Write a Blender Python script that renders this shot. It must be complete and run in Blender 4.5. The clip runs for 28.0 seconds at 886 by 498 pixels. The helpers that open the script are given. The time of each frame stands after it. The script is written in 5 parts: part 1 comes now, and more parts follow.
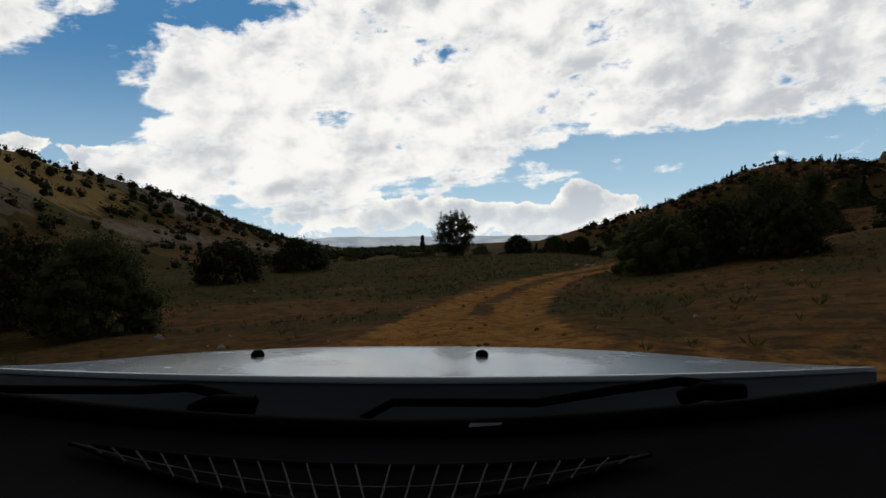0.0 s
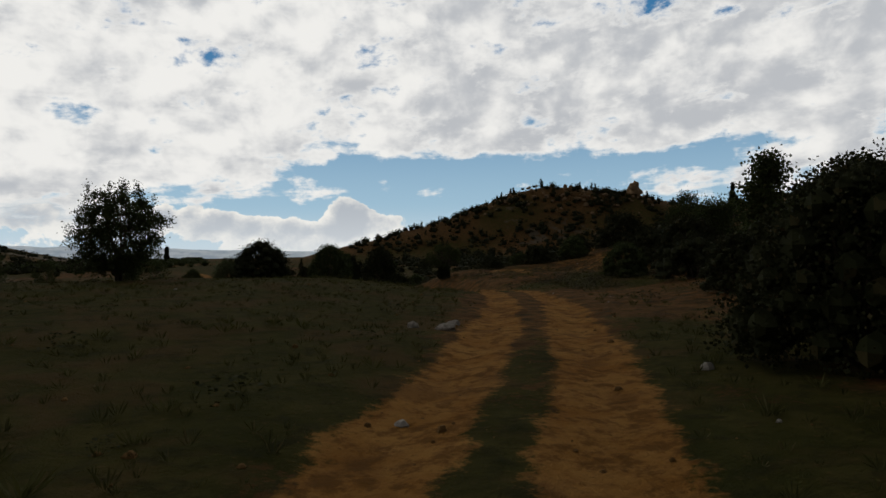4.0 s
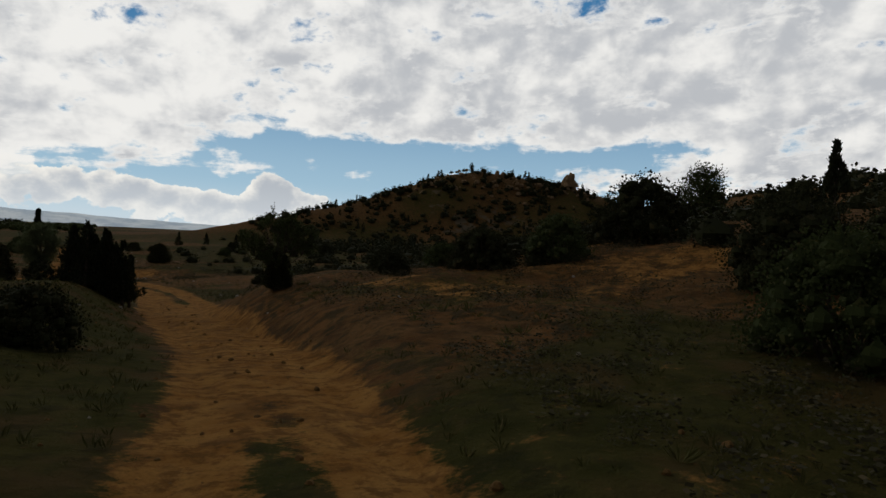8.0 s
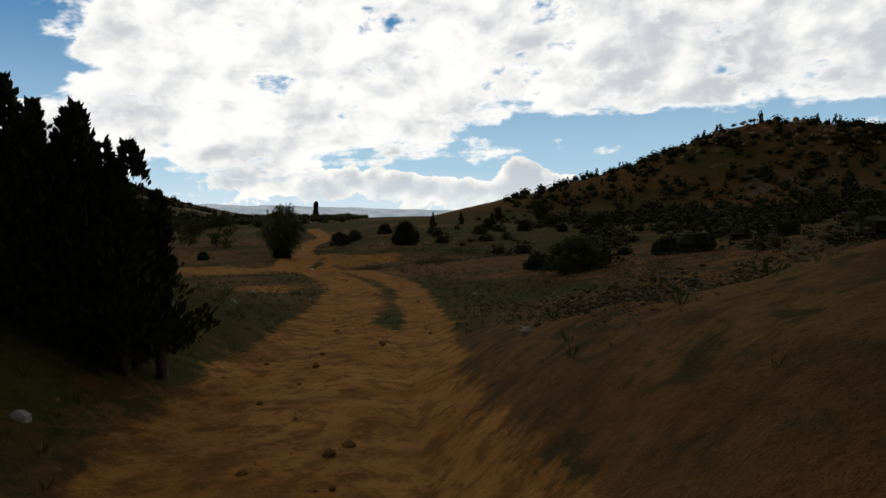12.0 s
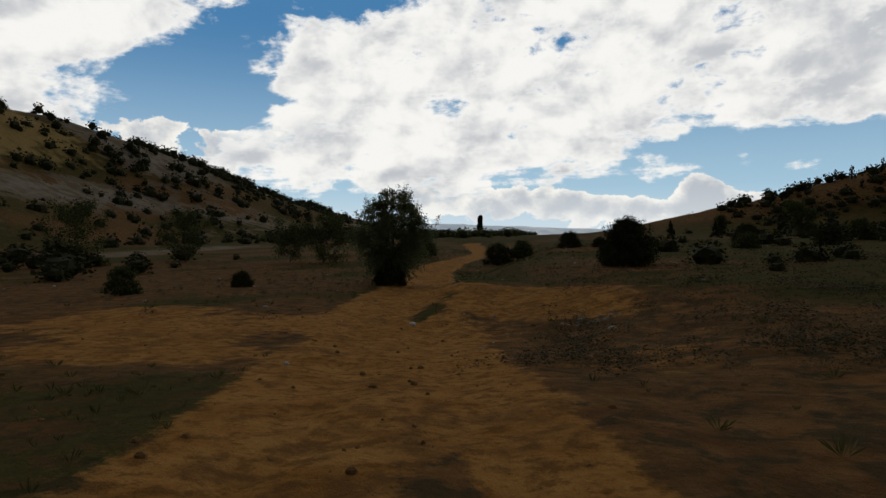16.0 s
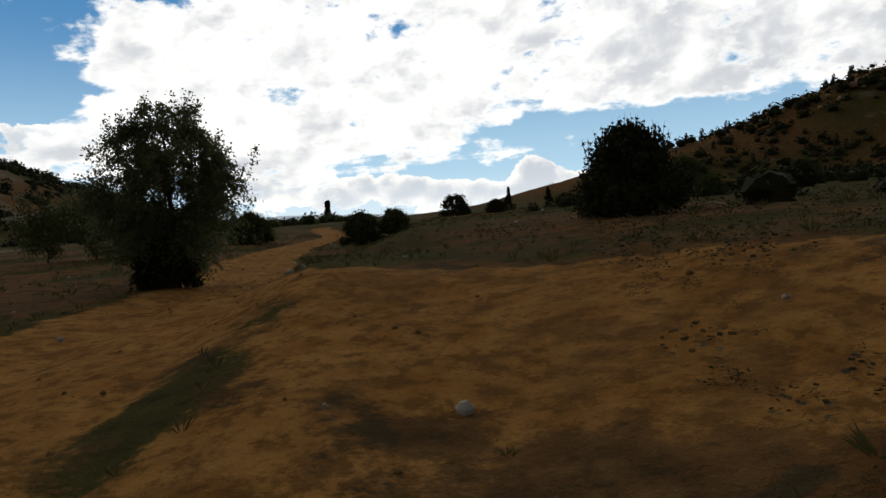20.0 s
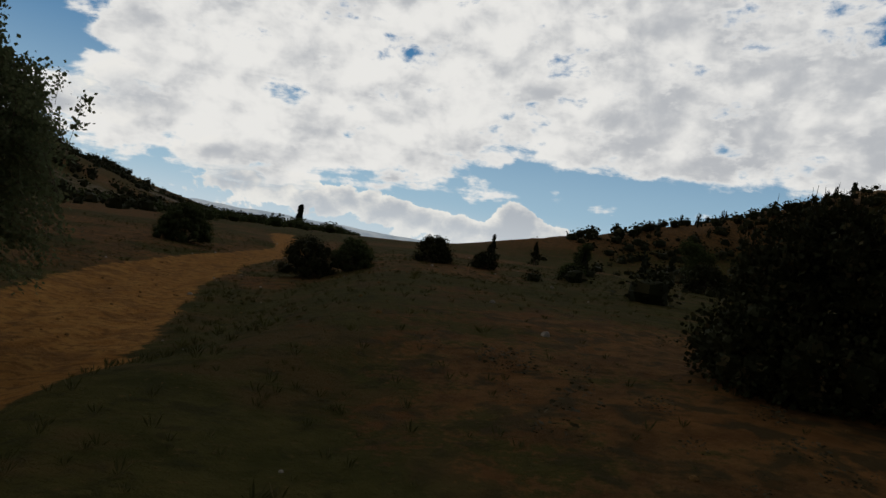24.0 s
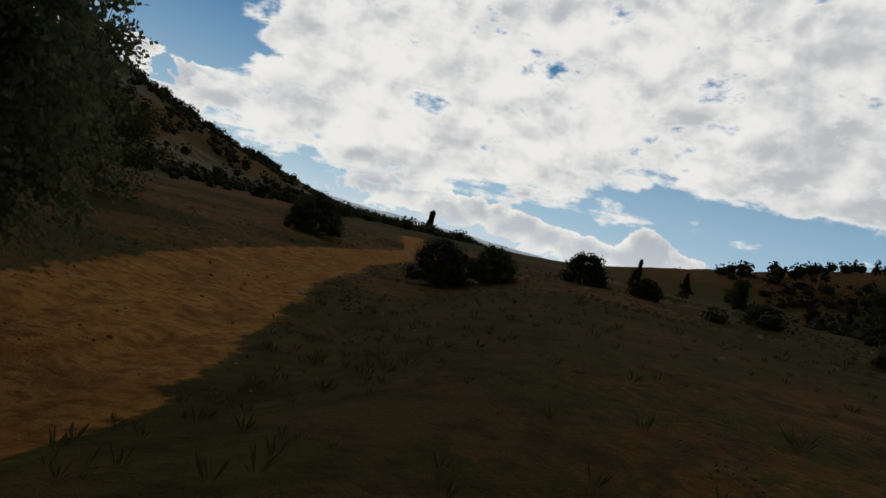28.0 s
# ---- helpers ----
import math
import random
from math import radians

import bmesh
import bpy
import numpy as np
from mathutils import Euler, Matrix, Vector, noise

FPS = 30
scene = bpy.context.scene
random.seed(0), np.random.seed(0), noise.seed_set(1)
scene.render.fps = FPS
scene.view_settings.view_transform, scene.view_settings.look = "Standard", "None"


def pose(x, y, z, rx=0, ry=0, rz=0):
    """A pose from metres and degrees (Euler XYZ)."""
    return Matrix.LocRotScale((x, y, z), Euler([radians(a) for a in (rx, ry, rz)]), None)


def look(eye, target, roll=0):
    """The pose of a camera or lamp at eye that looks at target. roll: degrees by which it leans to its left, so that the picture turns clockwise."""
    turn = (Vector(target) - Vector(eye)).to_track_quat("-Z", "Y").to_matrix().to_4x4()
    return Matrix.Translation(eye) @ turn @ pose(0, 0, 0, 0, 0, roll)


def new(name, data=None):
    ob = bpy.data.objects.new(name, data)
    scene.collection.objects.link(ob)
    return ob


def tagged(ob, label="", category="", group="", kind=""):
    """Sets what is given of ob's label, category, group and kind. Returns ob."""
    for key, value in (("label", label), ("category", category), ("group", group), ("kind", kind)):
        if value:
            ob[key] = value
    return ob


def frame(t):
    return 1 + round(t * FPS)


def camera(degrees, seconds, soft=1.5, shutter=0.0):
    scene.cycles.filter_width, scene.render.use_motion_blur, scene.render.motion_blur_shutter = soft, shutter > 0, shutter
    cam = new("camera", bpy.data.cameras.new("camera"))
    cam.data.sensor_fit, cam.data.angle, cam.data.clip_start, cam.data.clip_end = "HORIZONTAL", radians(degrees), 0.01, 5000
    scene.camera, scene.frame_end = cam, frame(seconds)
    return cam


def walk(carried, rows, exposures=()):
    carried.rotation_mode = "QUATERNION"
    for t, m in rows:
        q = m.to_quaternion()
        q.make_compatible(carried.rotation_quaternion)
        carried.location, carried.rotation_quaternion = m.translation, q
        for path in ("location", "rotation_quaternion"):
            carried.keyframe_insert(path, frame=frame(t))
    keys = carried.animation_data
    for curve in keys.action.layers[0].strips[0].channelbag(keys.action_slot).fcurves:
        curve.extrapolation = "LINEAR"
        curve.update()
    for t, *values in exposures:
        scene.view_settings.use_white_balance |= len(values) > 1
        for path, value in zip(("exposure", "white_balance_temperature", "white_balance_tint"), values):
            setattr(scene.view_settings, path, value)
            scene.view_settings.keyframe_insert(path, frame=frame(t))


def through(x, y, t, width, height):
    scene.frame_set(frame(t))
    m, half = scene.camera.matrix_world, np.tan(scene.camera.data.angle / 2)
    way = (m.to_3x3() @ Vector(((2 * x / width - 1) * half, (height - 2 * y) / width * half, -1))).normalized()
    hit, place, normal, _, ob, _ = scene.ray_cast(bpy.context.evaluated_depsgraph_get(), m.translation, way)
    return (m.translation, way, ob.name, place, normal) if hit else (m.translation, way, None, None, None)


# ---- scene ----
# ---- camera and walk ----
cam = camera(69.14, 28.0, soft=1.5, shutter=0.0)
# seconds, x, y, z, pitch from level, roll, yaw
PATH = [
    (0.0, 0.001, -0.001, -0.001, -0.146, 2.648, -0.226),
    (0.5, -0.261, 2.522, 0.027, 1.858, 0.787, 0.093),
    (1.0, -0.151, 5.343, 0.199, 6.146, 0.313, -2.034),
    (1.5, 0.118, 8.584, 0.197, -0.753, 1.122, -5.729),
    (2.0, 0.557, 11.933, 0.092, -1.197, 0.454, -9.324),
    (2.5, 1.188, 15.158, -0.022, -1.198, 0.404, -13.534),
    (3.0, 1.807, 18.013, -0.091, -1.012, 0.104, -15.061),
    (3.5, 2.520, 20.499, -0.102, 0.186, 0.701, -18.178),
    (5.5, 8.073, 29.963, 0.008, 2.051, -1.373, -25.814),
    (6.0, 9.485, 32.828, -0.013, 2.853, -2.484, -28.184),
    (6.5, 10.624, 35.154, 0.063, 1.166, -1.996, -29.675),
    (7.0, 11.552, 37.241, 0.096, 0.981, -2.956, -30.195),
    (7.5, 12.625, 39.607, 0.077, 0.751, -3.171, -29.390),
    (8.0, 13.591, 41.903, 0.044, -0.431, -2.593, -27.602),
    (8.5, 14.296, 44.028, -0.001, -0.107, -3.678, -24.629),
    (9.0, 14.949, 46.641, -0.130, -1.943, -4.644, -20.146),
    (9.5, 15.385, 49.005, -0.236, -1.722, -3.360, -16.046),
    (10.0, 15.686, 51.061, -0.420, -4.445, 0.491, -11.504),
    (10.5, 15.811, 53.107, -0.615, -5.055, 1.815, -7.598),
    (11.0, 15.884, 55.032, -0.773, -4.551, -0.052, -6.211),
    (11.5, 16.051, 57.309, -0.966, -2.949, 1.906, -5.505),
    (13.5, 17.931, 69.981, -1.528, -2.030, -7.665, -4.116),
    (14.0, 17.952, 73.953, -1.769, -0.606, -6.210, -1.409),
    (14.5, 17.596, 78.123, -1.957, -0.695, -2.768, 1.682),
    (15.0, 16.889, 81.986, -2.082, -2.040, -0.500, 4.716),
    (15.5, 16.112, 85.443, -2.106, -0.774, -0.178, 7.285),
    (16.0, 15.350, 88.508, -2.199, -0.844, 0.119, 9.346),
    (16.5, 14.632, 91.230, -2.296, -1.049, -0.701, 10.353),
    (17.0, 14.050, 93.532, -2.416, -2.453, -1.176, 10.894),
    (17.5, 13.639, 95.469, -2.516, -3.535, 2.660, 10.651),
    (18.0, 13.329, 96.971, -2.655, -4.768, 2.862, 10.106),
    (18.5, 13.177, 98.485, -2.809, -5.591, 0.018, 7.233),
    (19.0, 13.184, 100.108, -2.988, -5.995, 0.373, 2.647),
    (19.5, 13.391, 101.773, -3.199, -6.811, 4.054, -1.736),
    (20.0, 13.447, 102.963, -3.247, -2.326, 3.476, -4.118),
    (20.5, 13.411, 103.823, -3.368, -1.285, -2.947, -7.462),
    (21.0, 13.297, 104.860, -3.299, 4.088, -2.519, -9.234),
    (21.5, 13.295, 105.838, -3.451, 7.147, -5.693, -9.726),
    (23.5, 13.765, 109.464, -2.361, 0.743, -13.342, -10.408),
    (24.0, 13.897, 110.772, -2.393, 0.427, -8.381, -6.606),
    (24.5, 13.839, 111.827, -2.489, -0.563, -12.459, -5.237),
    (25.0, 13.899, 112.297, -2.476, -0.051, -8.635, -4.969),
    (25.5, 13.716, 113.118, -2.533, -0.330, -9.411, -1.266),
    (26.0, 13.641, 113.584, -2.550, 0.336, -10.871, -0.446),
    (26.5, 13.559, 114.081, -2.578, 0.296, -11.333, 0.642),
    (27.0, 13.433, 114.488, -2.601, 0.125, -11.808, 2.344),
    (27.5, 13.251, 114.837, -2.628, -0.342, -14.532, 4.727),
    (28.0, 13.253, 114.892, -2.623, -0.567, -14.245, 4.718),
]
EXPO = ((0, 0.0), (2, -0.25), (3.5, -0.15), (6, -0.15), (9, -0.15), (10, 0.0), (11.5, 0.1), (14, 0.05), (16, -0.05), (18, 0.0), (19, 0.15), (20, 0.25), (21, -0.05), (21.5, -0.1), (24, -0.25), (28, -0.2))
walk(cam, [(t, pose(x, y, z, 90 + p, r, w)) for t, x, y, z, p, r, w in PATH], EXPO)

# ---- node helpers ----
def node(nt, kind, **props):
    n = nt.nodes.new(kind)
    for k, v in props.items():
        n.inputs[k.replace("_", " ")].default_value = v
    return n


def put(nt, socket, value):
    if isinstance(value, (int, float)):
        socket.default_value = value
    elif isinstance(value, (tuple, list)):
        socket.default_value = value
    else:
        nt.links.new(value, socket)


def mth(nt, op, a, b=None, c=None, clamp=False):
    n = nt.nodes.new("ShaderNodeMath")
    n.operation, n.use_clamp = op, clamp
    for i, v in enumerate((a, b, c)):
        if v is not None:
            put(nt, n.inputs[i], v)
    return n.outputs[0]


def ramp01(nt, x, lo, hi):
    n = nt.nodes.new("ShaderNodeMapRange")
    n.interpolation_type = "SMOOTHSTEP"
    put(nt, n.inputs["Value"], x)
    n.inputs["From Min"].default_value, n.inputs["From Max"].default_value = lo, hi
    return n.outputs["Result"]


def mixc(nt, f, a, b, mode="MIX"):
    n = nt.nodes.new("ShaderNodeMix")
    n.data_type, n.blend_type = "RGBA", mode
    put(nt, n.inputs[0], f)
    for s, v in ((n.inputs[6], a), (n.inputs[7], b)):
        put(nt, s, (*v, 1) if isinstance(v, tuple) and len(v) == 3 else v)
    return n.outputs[2]


def noise_tex(nt, vec, scale, detail=4.0, rough=0.55, dist=0.0):
    n = nt.nodes.new("ShaderNodeTexNoise")
    n.inputs["Scale"].default_value, n.inputs["Detail"].default_value = scale, detail
    n.inputs["Roughness"].default_value, n.inputs["Distortion"].default_value = rough, dist
    if vec is not None:
        nt.links.new(vec, n.inputs["Vector"])
    return n.outputs["Fac"]


# ---- sky: a broken deck of cloud over blue, towers of cumulus low down ----
SUN_AZ, SUN_EL = radians(35), radians(42)
world = bpy.data.worlds.new("sky")
scene.world = world
world.use_nodes = True
W = world.node_tree
W.nodes.clear()
sky = W.nodes.new("ShaderNodeTexSky")
sky.sky_type, sky.sun_disc = "NISHITA", False
sky.sun_elevation, sky.sun_rotation = SUN_EL, -SUN_AZ
sky.air_density, sky.dust_density, sky.ozone_density = 1.0, 0.6, 2.0
way = W.nodes.new("ShaderNodeTexCoord").outputs["Generated"]
xyz = W.nodes.new("ShaderNodeSeparateXYZ")
W.links.new(way, xyz.inputs[0])
vx, vy, vz = xyz.outputs
az = mth(W, "MULTIPLY", mth(W, "ARCTAN2", mth(W, "MULTIPLY", vx, -1.0), vy), 57.29578)
el = mth(W, "MULTIPLY", mth(W, "ARCSINE", vz), 57.29578)


def blob(a0, e0, sa, se, h):
    """A soft swelling of the cloud cover round azimuth a0 (to the left) and elevation e0, in degrees."""
    a = mth(W, "DIVIDE", mth(W, "SUBTRACT", az, a0), sa)
    e = mth(W, "DIVIDE", mth(W, "SUBTRACT", el, e0), se)
    r = mth(W, "ADD", mth(W, "MULTIPLY", a, a), mth(W, "MULTIPLY", e, e))
    return mth(W, "MULTIPLY", mth(W, "EXPONENT", mth(W, "MULTIPLY", r, -1.0)), h)


def total(*terms):
    out = terms[0]
    for t in terms[1:]:
        out = mth(W, "ADD", out, t)
    return out


# the deck lies on a plane overhead, so it flattens towards the horizon
zz = mth(W, "ADD", mth(W, "MAXIMUM", vz, 0.0), 0.10)
plane = W.nodes.new("ShaderNodeCombineXYZ")
W.links.new(mth(W, "DIVIDE", vx, zz), plane.inputs[0])
W.links.new(mth(W, "DIVIDE", vy, zz), plane.inputs[1])
deck_n = noise_tex(W, plane.outputs[0], 2.3, 9.0, 0.62, 0.25)
deck_big = noise_tex(W, plane.outputs[0], 0.9, 4.0, 0.5, 0.2)
ang = W.nodes.new("ShaderNodeCombineXYZ")
W.links.new(mth(W, "MULTIPLY", az, 0.1), ang.inputs[0])
W.links.new(mth(W, "MULTIPLY", el, 0.125), ang.inputs[1])


def billow(vec, scale, detail=4.0):
    """Rounded heaps: low in the heart of each puff, high in the clefts."""
    n = W.nodes.new("ShaderNodeTexVoronoi")
    n.feature, n.normalize = "SMOOTH_F1", True
    n.inputs["Scale"].default_value, n.inputs["Detail"].default_value = scale, detail
    n.inputs["Roughness"].default_value, n.inputs["Smoothness"].default_value = 0.55, 0.35
    W.links.new(vec, n.inputs["Vector"])
    return n.outputs["Distance"]


swirl = W.nodes.new("ShaderNodeTexNoise")
swirl.inputs["Scale"].default_value, swirl.inputs["Detail"].default_value = 1.6, 5.0
W.links.new(ang.outputs[0], swirl.inputs["Vector"])
bend = W.nodes.new("ShaderNodeVectorMath")
bend.operation = "MULTIPLY_ADD"
W.links.new(swirl.outputs["Color"], bend.inputs[0])
bend.inputs[1].default_value = (0.55, 0.55, 0)
W.links.new(ang.outputs[0], bend.inputs[2])
heaps = billow(bend.outputs[0], 1.9)
puff = noise_tex(W, ang.outputs[0], 2.6, 10.0, 0.58, 0.15)
fleck = noise_tex(W, ang.outputs[0], 5.5, 8.0, 0.6, 0.3)
puff_big = noise_tex(W, ang.outputs[0], 0.9, 3.0, 0.5)
drift = W.nodes.new("ShaderNodeCombineXYZ")
W.links.new(mth(W, "ADD", mth(W, "MULTIPLY", az, 0.085), mth(W, "MULTIPLY", el, 0.06)), drift.inputs[0])
W.links.new(mth(W, "MULTIPLY", el, 0.21), drift.inputs[1])
streak = noise_tex(W, drift.outputs[0], 2.2, 8.0, 0.60, 0.5)
bias = total(
    ramp01(W, el, 1.0, 7.0),
    blob(29.5, 14.0, 5.5, 4.6, -1.15), blob(22, 20.5, 9, 2.6, -0.7), blob(39.5, 20.5, 7.5, 5.0, 1.5), blob(34, 10, 8, 4, -0.6),
    blob(-14, 7.6, 6.5, 1.6, -0.80), blob(-26, 7.4, 9, 1.7, -0.82), blob(-42, 8.0, 9, 1.4, -0.62), blob(-12, 3.6, 12, 2.4, -0.60), blob(-30, 3.0, 14, 2.8, -0.7), blob(3, 6.2, 4, 1.0, -0.25), blob(12, 6, 9, 3.5, 0.15)
)
deck_in = total(mth(W, "MULTIPLY", deck_n, 0.65), mth(W, "MULTIPLY", deck_big, 0.45), mth(W, "MULTIPLY", puff, 0.90), mth(W, "MULTIPLY", fleck, 0.28), mth(W, "MULTIPLY", streak, 0.80), mth(W, "MULTIPLY", heaps, -0.40), mth(W, "MULTIPLY", bias, 0.60), -1.73)
deck = ramp01(W, deck_in, -0.05, 0.17)
low_bias = total(
    mth(W, "MULTIPLY", ramp01(W, el, 4.2, 0.0), 0.34),
    blob(21.5, 9.6, 2.8, 3.0, 0.74), blob(27.5, 7.6, 3.6, 2.4, 0.68), blob(34, 8.4, 3.0, 1.9, 0.64), blob(41, 8.8, 4, 2.0, 0.66), blob(15, 6.0, 5.0, 3.0, 0.50), blob(-12.2, 4.1, 2.1, 2.2, 0.56), blob(-15.6, 3.2, 3.4, 1.9, 0.50), blob(-9, 2.6, 4.0, 1.3, 0.40),
    blob(-21.5, 4.0, 1.8, 1.2, 0.42), blob(2, 3.6, 6, 1.9, 0.48), blob(-4, 3.0, 4, 1.5, 0.46), blob(9, 3.8, 6, 2.0, 0.46)
)
low_in = total(mth(W, "MULTIPLY", puff, 0.60), mth(W, "MULTIPLY", puff_big, 0.15), mth(W, "MULTIPLY", fleck, 0.45), mth(W, "MULTIPLY", heaps, -0.38), low_bias, -0.905)
tower = ramp01(W, low_in, 0.0, 0.05)
blue = mixc(W, ramp01(W, el, 1.0, 19.0), (0.42, 0.63, 0.78), (0.048, 0.205, 0.43))
sky_in = W.nodes.new("ShaderNodeVectorMath")
sky_in.operation = "SCALE"
W.links.new(sky.outputs[0], sky_in.inputs[0])
sky_in.inputs["Scale"].default_value = 0.055
clear = mixc(W, 0.9, sky_in.outputs[0], blue)
# cloud shade: bright rims, grey thick bellies, dimming towards the zenith and behind
def lifted(vec, dx, dy):
    n = W.nodes.new("ShaderNodeVectorMath")
    n.operation = "ADD"
    W.links.new(vec, n.inputs[0])
    n.inputs[1].default_value = (dx, dy, 0)
    return n.outputs[0]


# lit from above on one side, grey below
relief = mth(W, "SUBTRACT", billow(lifted(bend.outputs[0], 0.05, 0.10), 1.9), heaps)
soft_relief = mth(W, "SUBTRACT", noise_tex(W, ang.outputs[0], 1.6, 5.0, 0.5, 0.2), noise_tex(W, lifted(ang.outputs[0], 0.10, 0.16), 1.6, 5.0, 0.5, 0.2))
lump = total(mth(W, "MULTIPLY", noise_tex(W, ang.outputs[0], 1.1, 6.0, 0.55, 0.3), 0.6), mth(W, "MULTIPLY", noise_tex(W, plane.outputs[0], 1.6, 5.0, 0.55, 0.3), 0.4),
             mth(W, "MULTIPLY", relief, -0.60), mth(W, "MULTIPLY", soft_relief, -1.15), mth(W, "MULTIPLY", streak, 0.15), mth(W, "MULTIPLY", fleck, 0.12), -0.13, mth(W, "MULTIPLY", heaps, 0.22), -0.07,
             mth(W, "MULTIPLY", ramp01(W, az, -6.0, -36.0), 0.15), mth(W, "MULTIPLY", ramp01(W, az, 34.0, 46.0), 0.10))
belly = mth(W, "MULTIPLY", ramp01(W, lump, 0.36, 0.80), ramp01(W, deck_in, 0.02, 0.30))
deck_col = mixc(W, belly, (0.96, 0.95, 0.92), (0.55, 0.57, 0.60))
tower_shade = ramp01(W, total(low_in, mth(W, "MULTIPLY", noise_tex(W, ang.outputs[0], 6.0, 6.0), 0.35), mth(W, "MULTIPLY", relief, -0.55), mth(W, "MULTIPLY", soft_relief, -1.0)), 0.09, 0.54)
tower_col = mixc(W, tower_shade, (1.0, 0.97, 0.90), (0.50, 0.54, 0.59))
col = mixc(W, deck, clear, deck_col)
col = mixc(W, mth(W, "MULTIPLY", tower, mth(W, "SUBTRACT", 1.0, mth(W, "MULTIPLY", deck, 0.75))), col, tower_col)
haze = ramp01(W, el, 5.0, 0.0)
col = mixc(W, mth(W, "MULTIPLY", haze, 0.55), col, (0.80, 0.85, 0.88))
# slate-grey dimming added overhead and behind, out of view, to darken the ground
dim_fill = mixc(W, ramp01(W, deck_big, 0.3, 0.7), (0.042, 0.046, 0.054), (0.075, 0.080, 0.090))
dim_mask = mth(W, "MAXIMUM", ramp01(W, el, 24.0, 58.0), ramp01(W, mth(W, "ABSOLUTE", az), 60.0, 120.0))
over = mixc(W, mth(W, "MULTIPLY", dim_mask, 0.94), col, dim_fill)
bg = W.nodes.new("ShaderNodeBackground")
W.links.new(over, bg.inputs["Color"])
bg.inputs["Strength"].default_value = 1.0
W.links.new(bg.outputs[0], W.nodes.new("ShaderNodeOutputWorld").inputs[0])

lamp = bpy.data.lights.new("sun", "SUN")
lamp.energy, lamp.angle, lamp.color = 0.2, radians(14), (1.0, 0.93, 0.82)
sun = new("sun", lamp)
sun.matrix_world = look((0, 0, 60), Vector((0, 0, 60)) - Vector((-math.sin(SUN_AZ) * math.cos(SUN_EL), math.cos(SUN_AZ) * math.cos(SUN_EL), math.sin(SUN_EL))))

# ---- materials ----
def base_mat(name, rough=0.9, spec=0.2):
    m = bpy.data.materials.new(name)
    m.use_nodes = True
    nt = m.node_tree
    b = nt.nodes["Principled BSDF"]
    b.inputs["Roughness"].default_value = rough
    b.inputs["Specular IOR Level"].default_value = spec
    return m, nt, b


def bump(nt, b, height, strength, dist):
    n = nt.nodes.new("ShaderNodeBump")
    n.inputs["Strength"].default_value, n.inputs["Distance"].default_value = strength, dist
    nt.links.new(height, n.inputs["Height"])
    nt.links.new(n.outputs[0], b.inputs["Normal"])


def obj_coords(nt):
    return nt.nodes.new("ShaderNodeTexCoord").outputs["Object"]


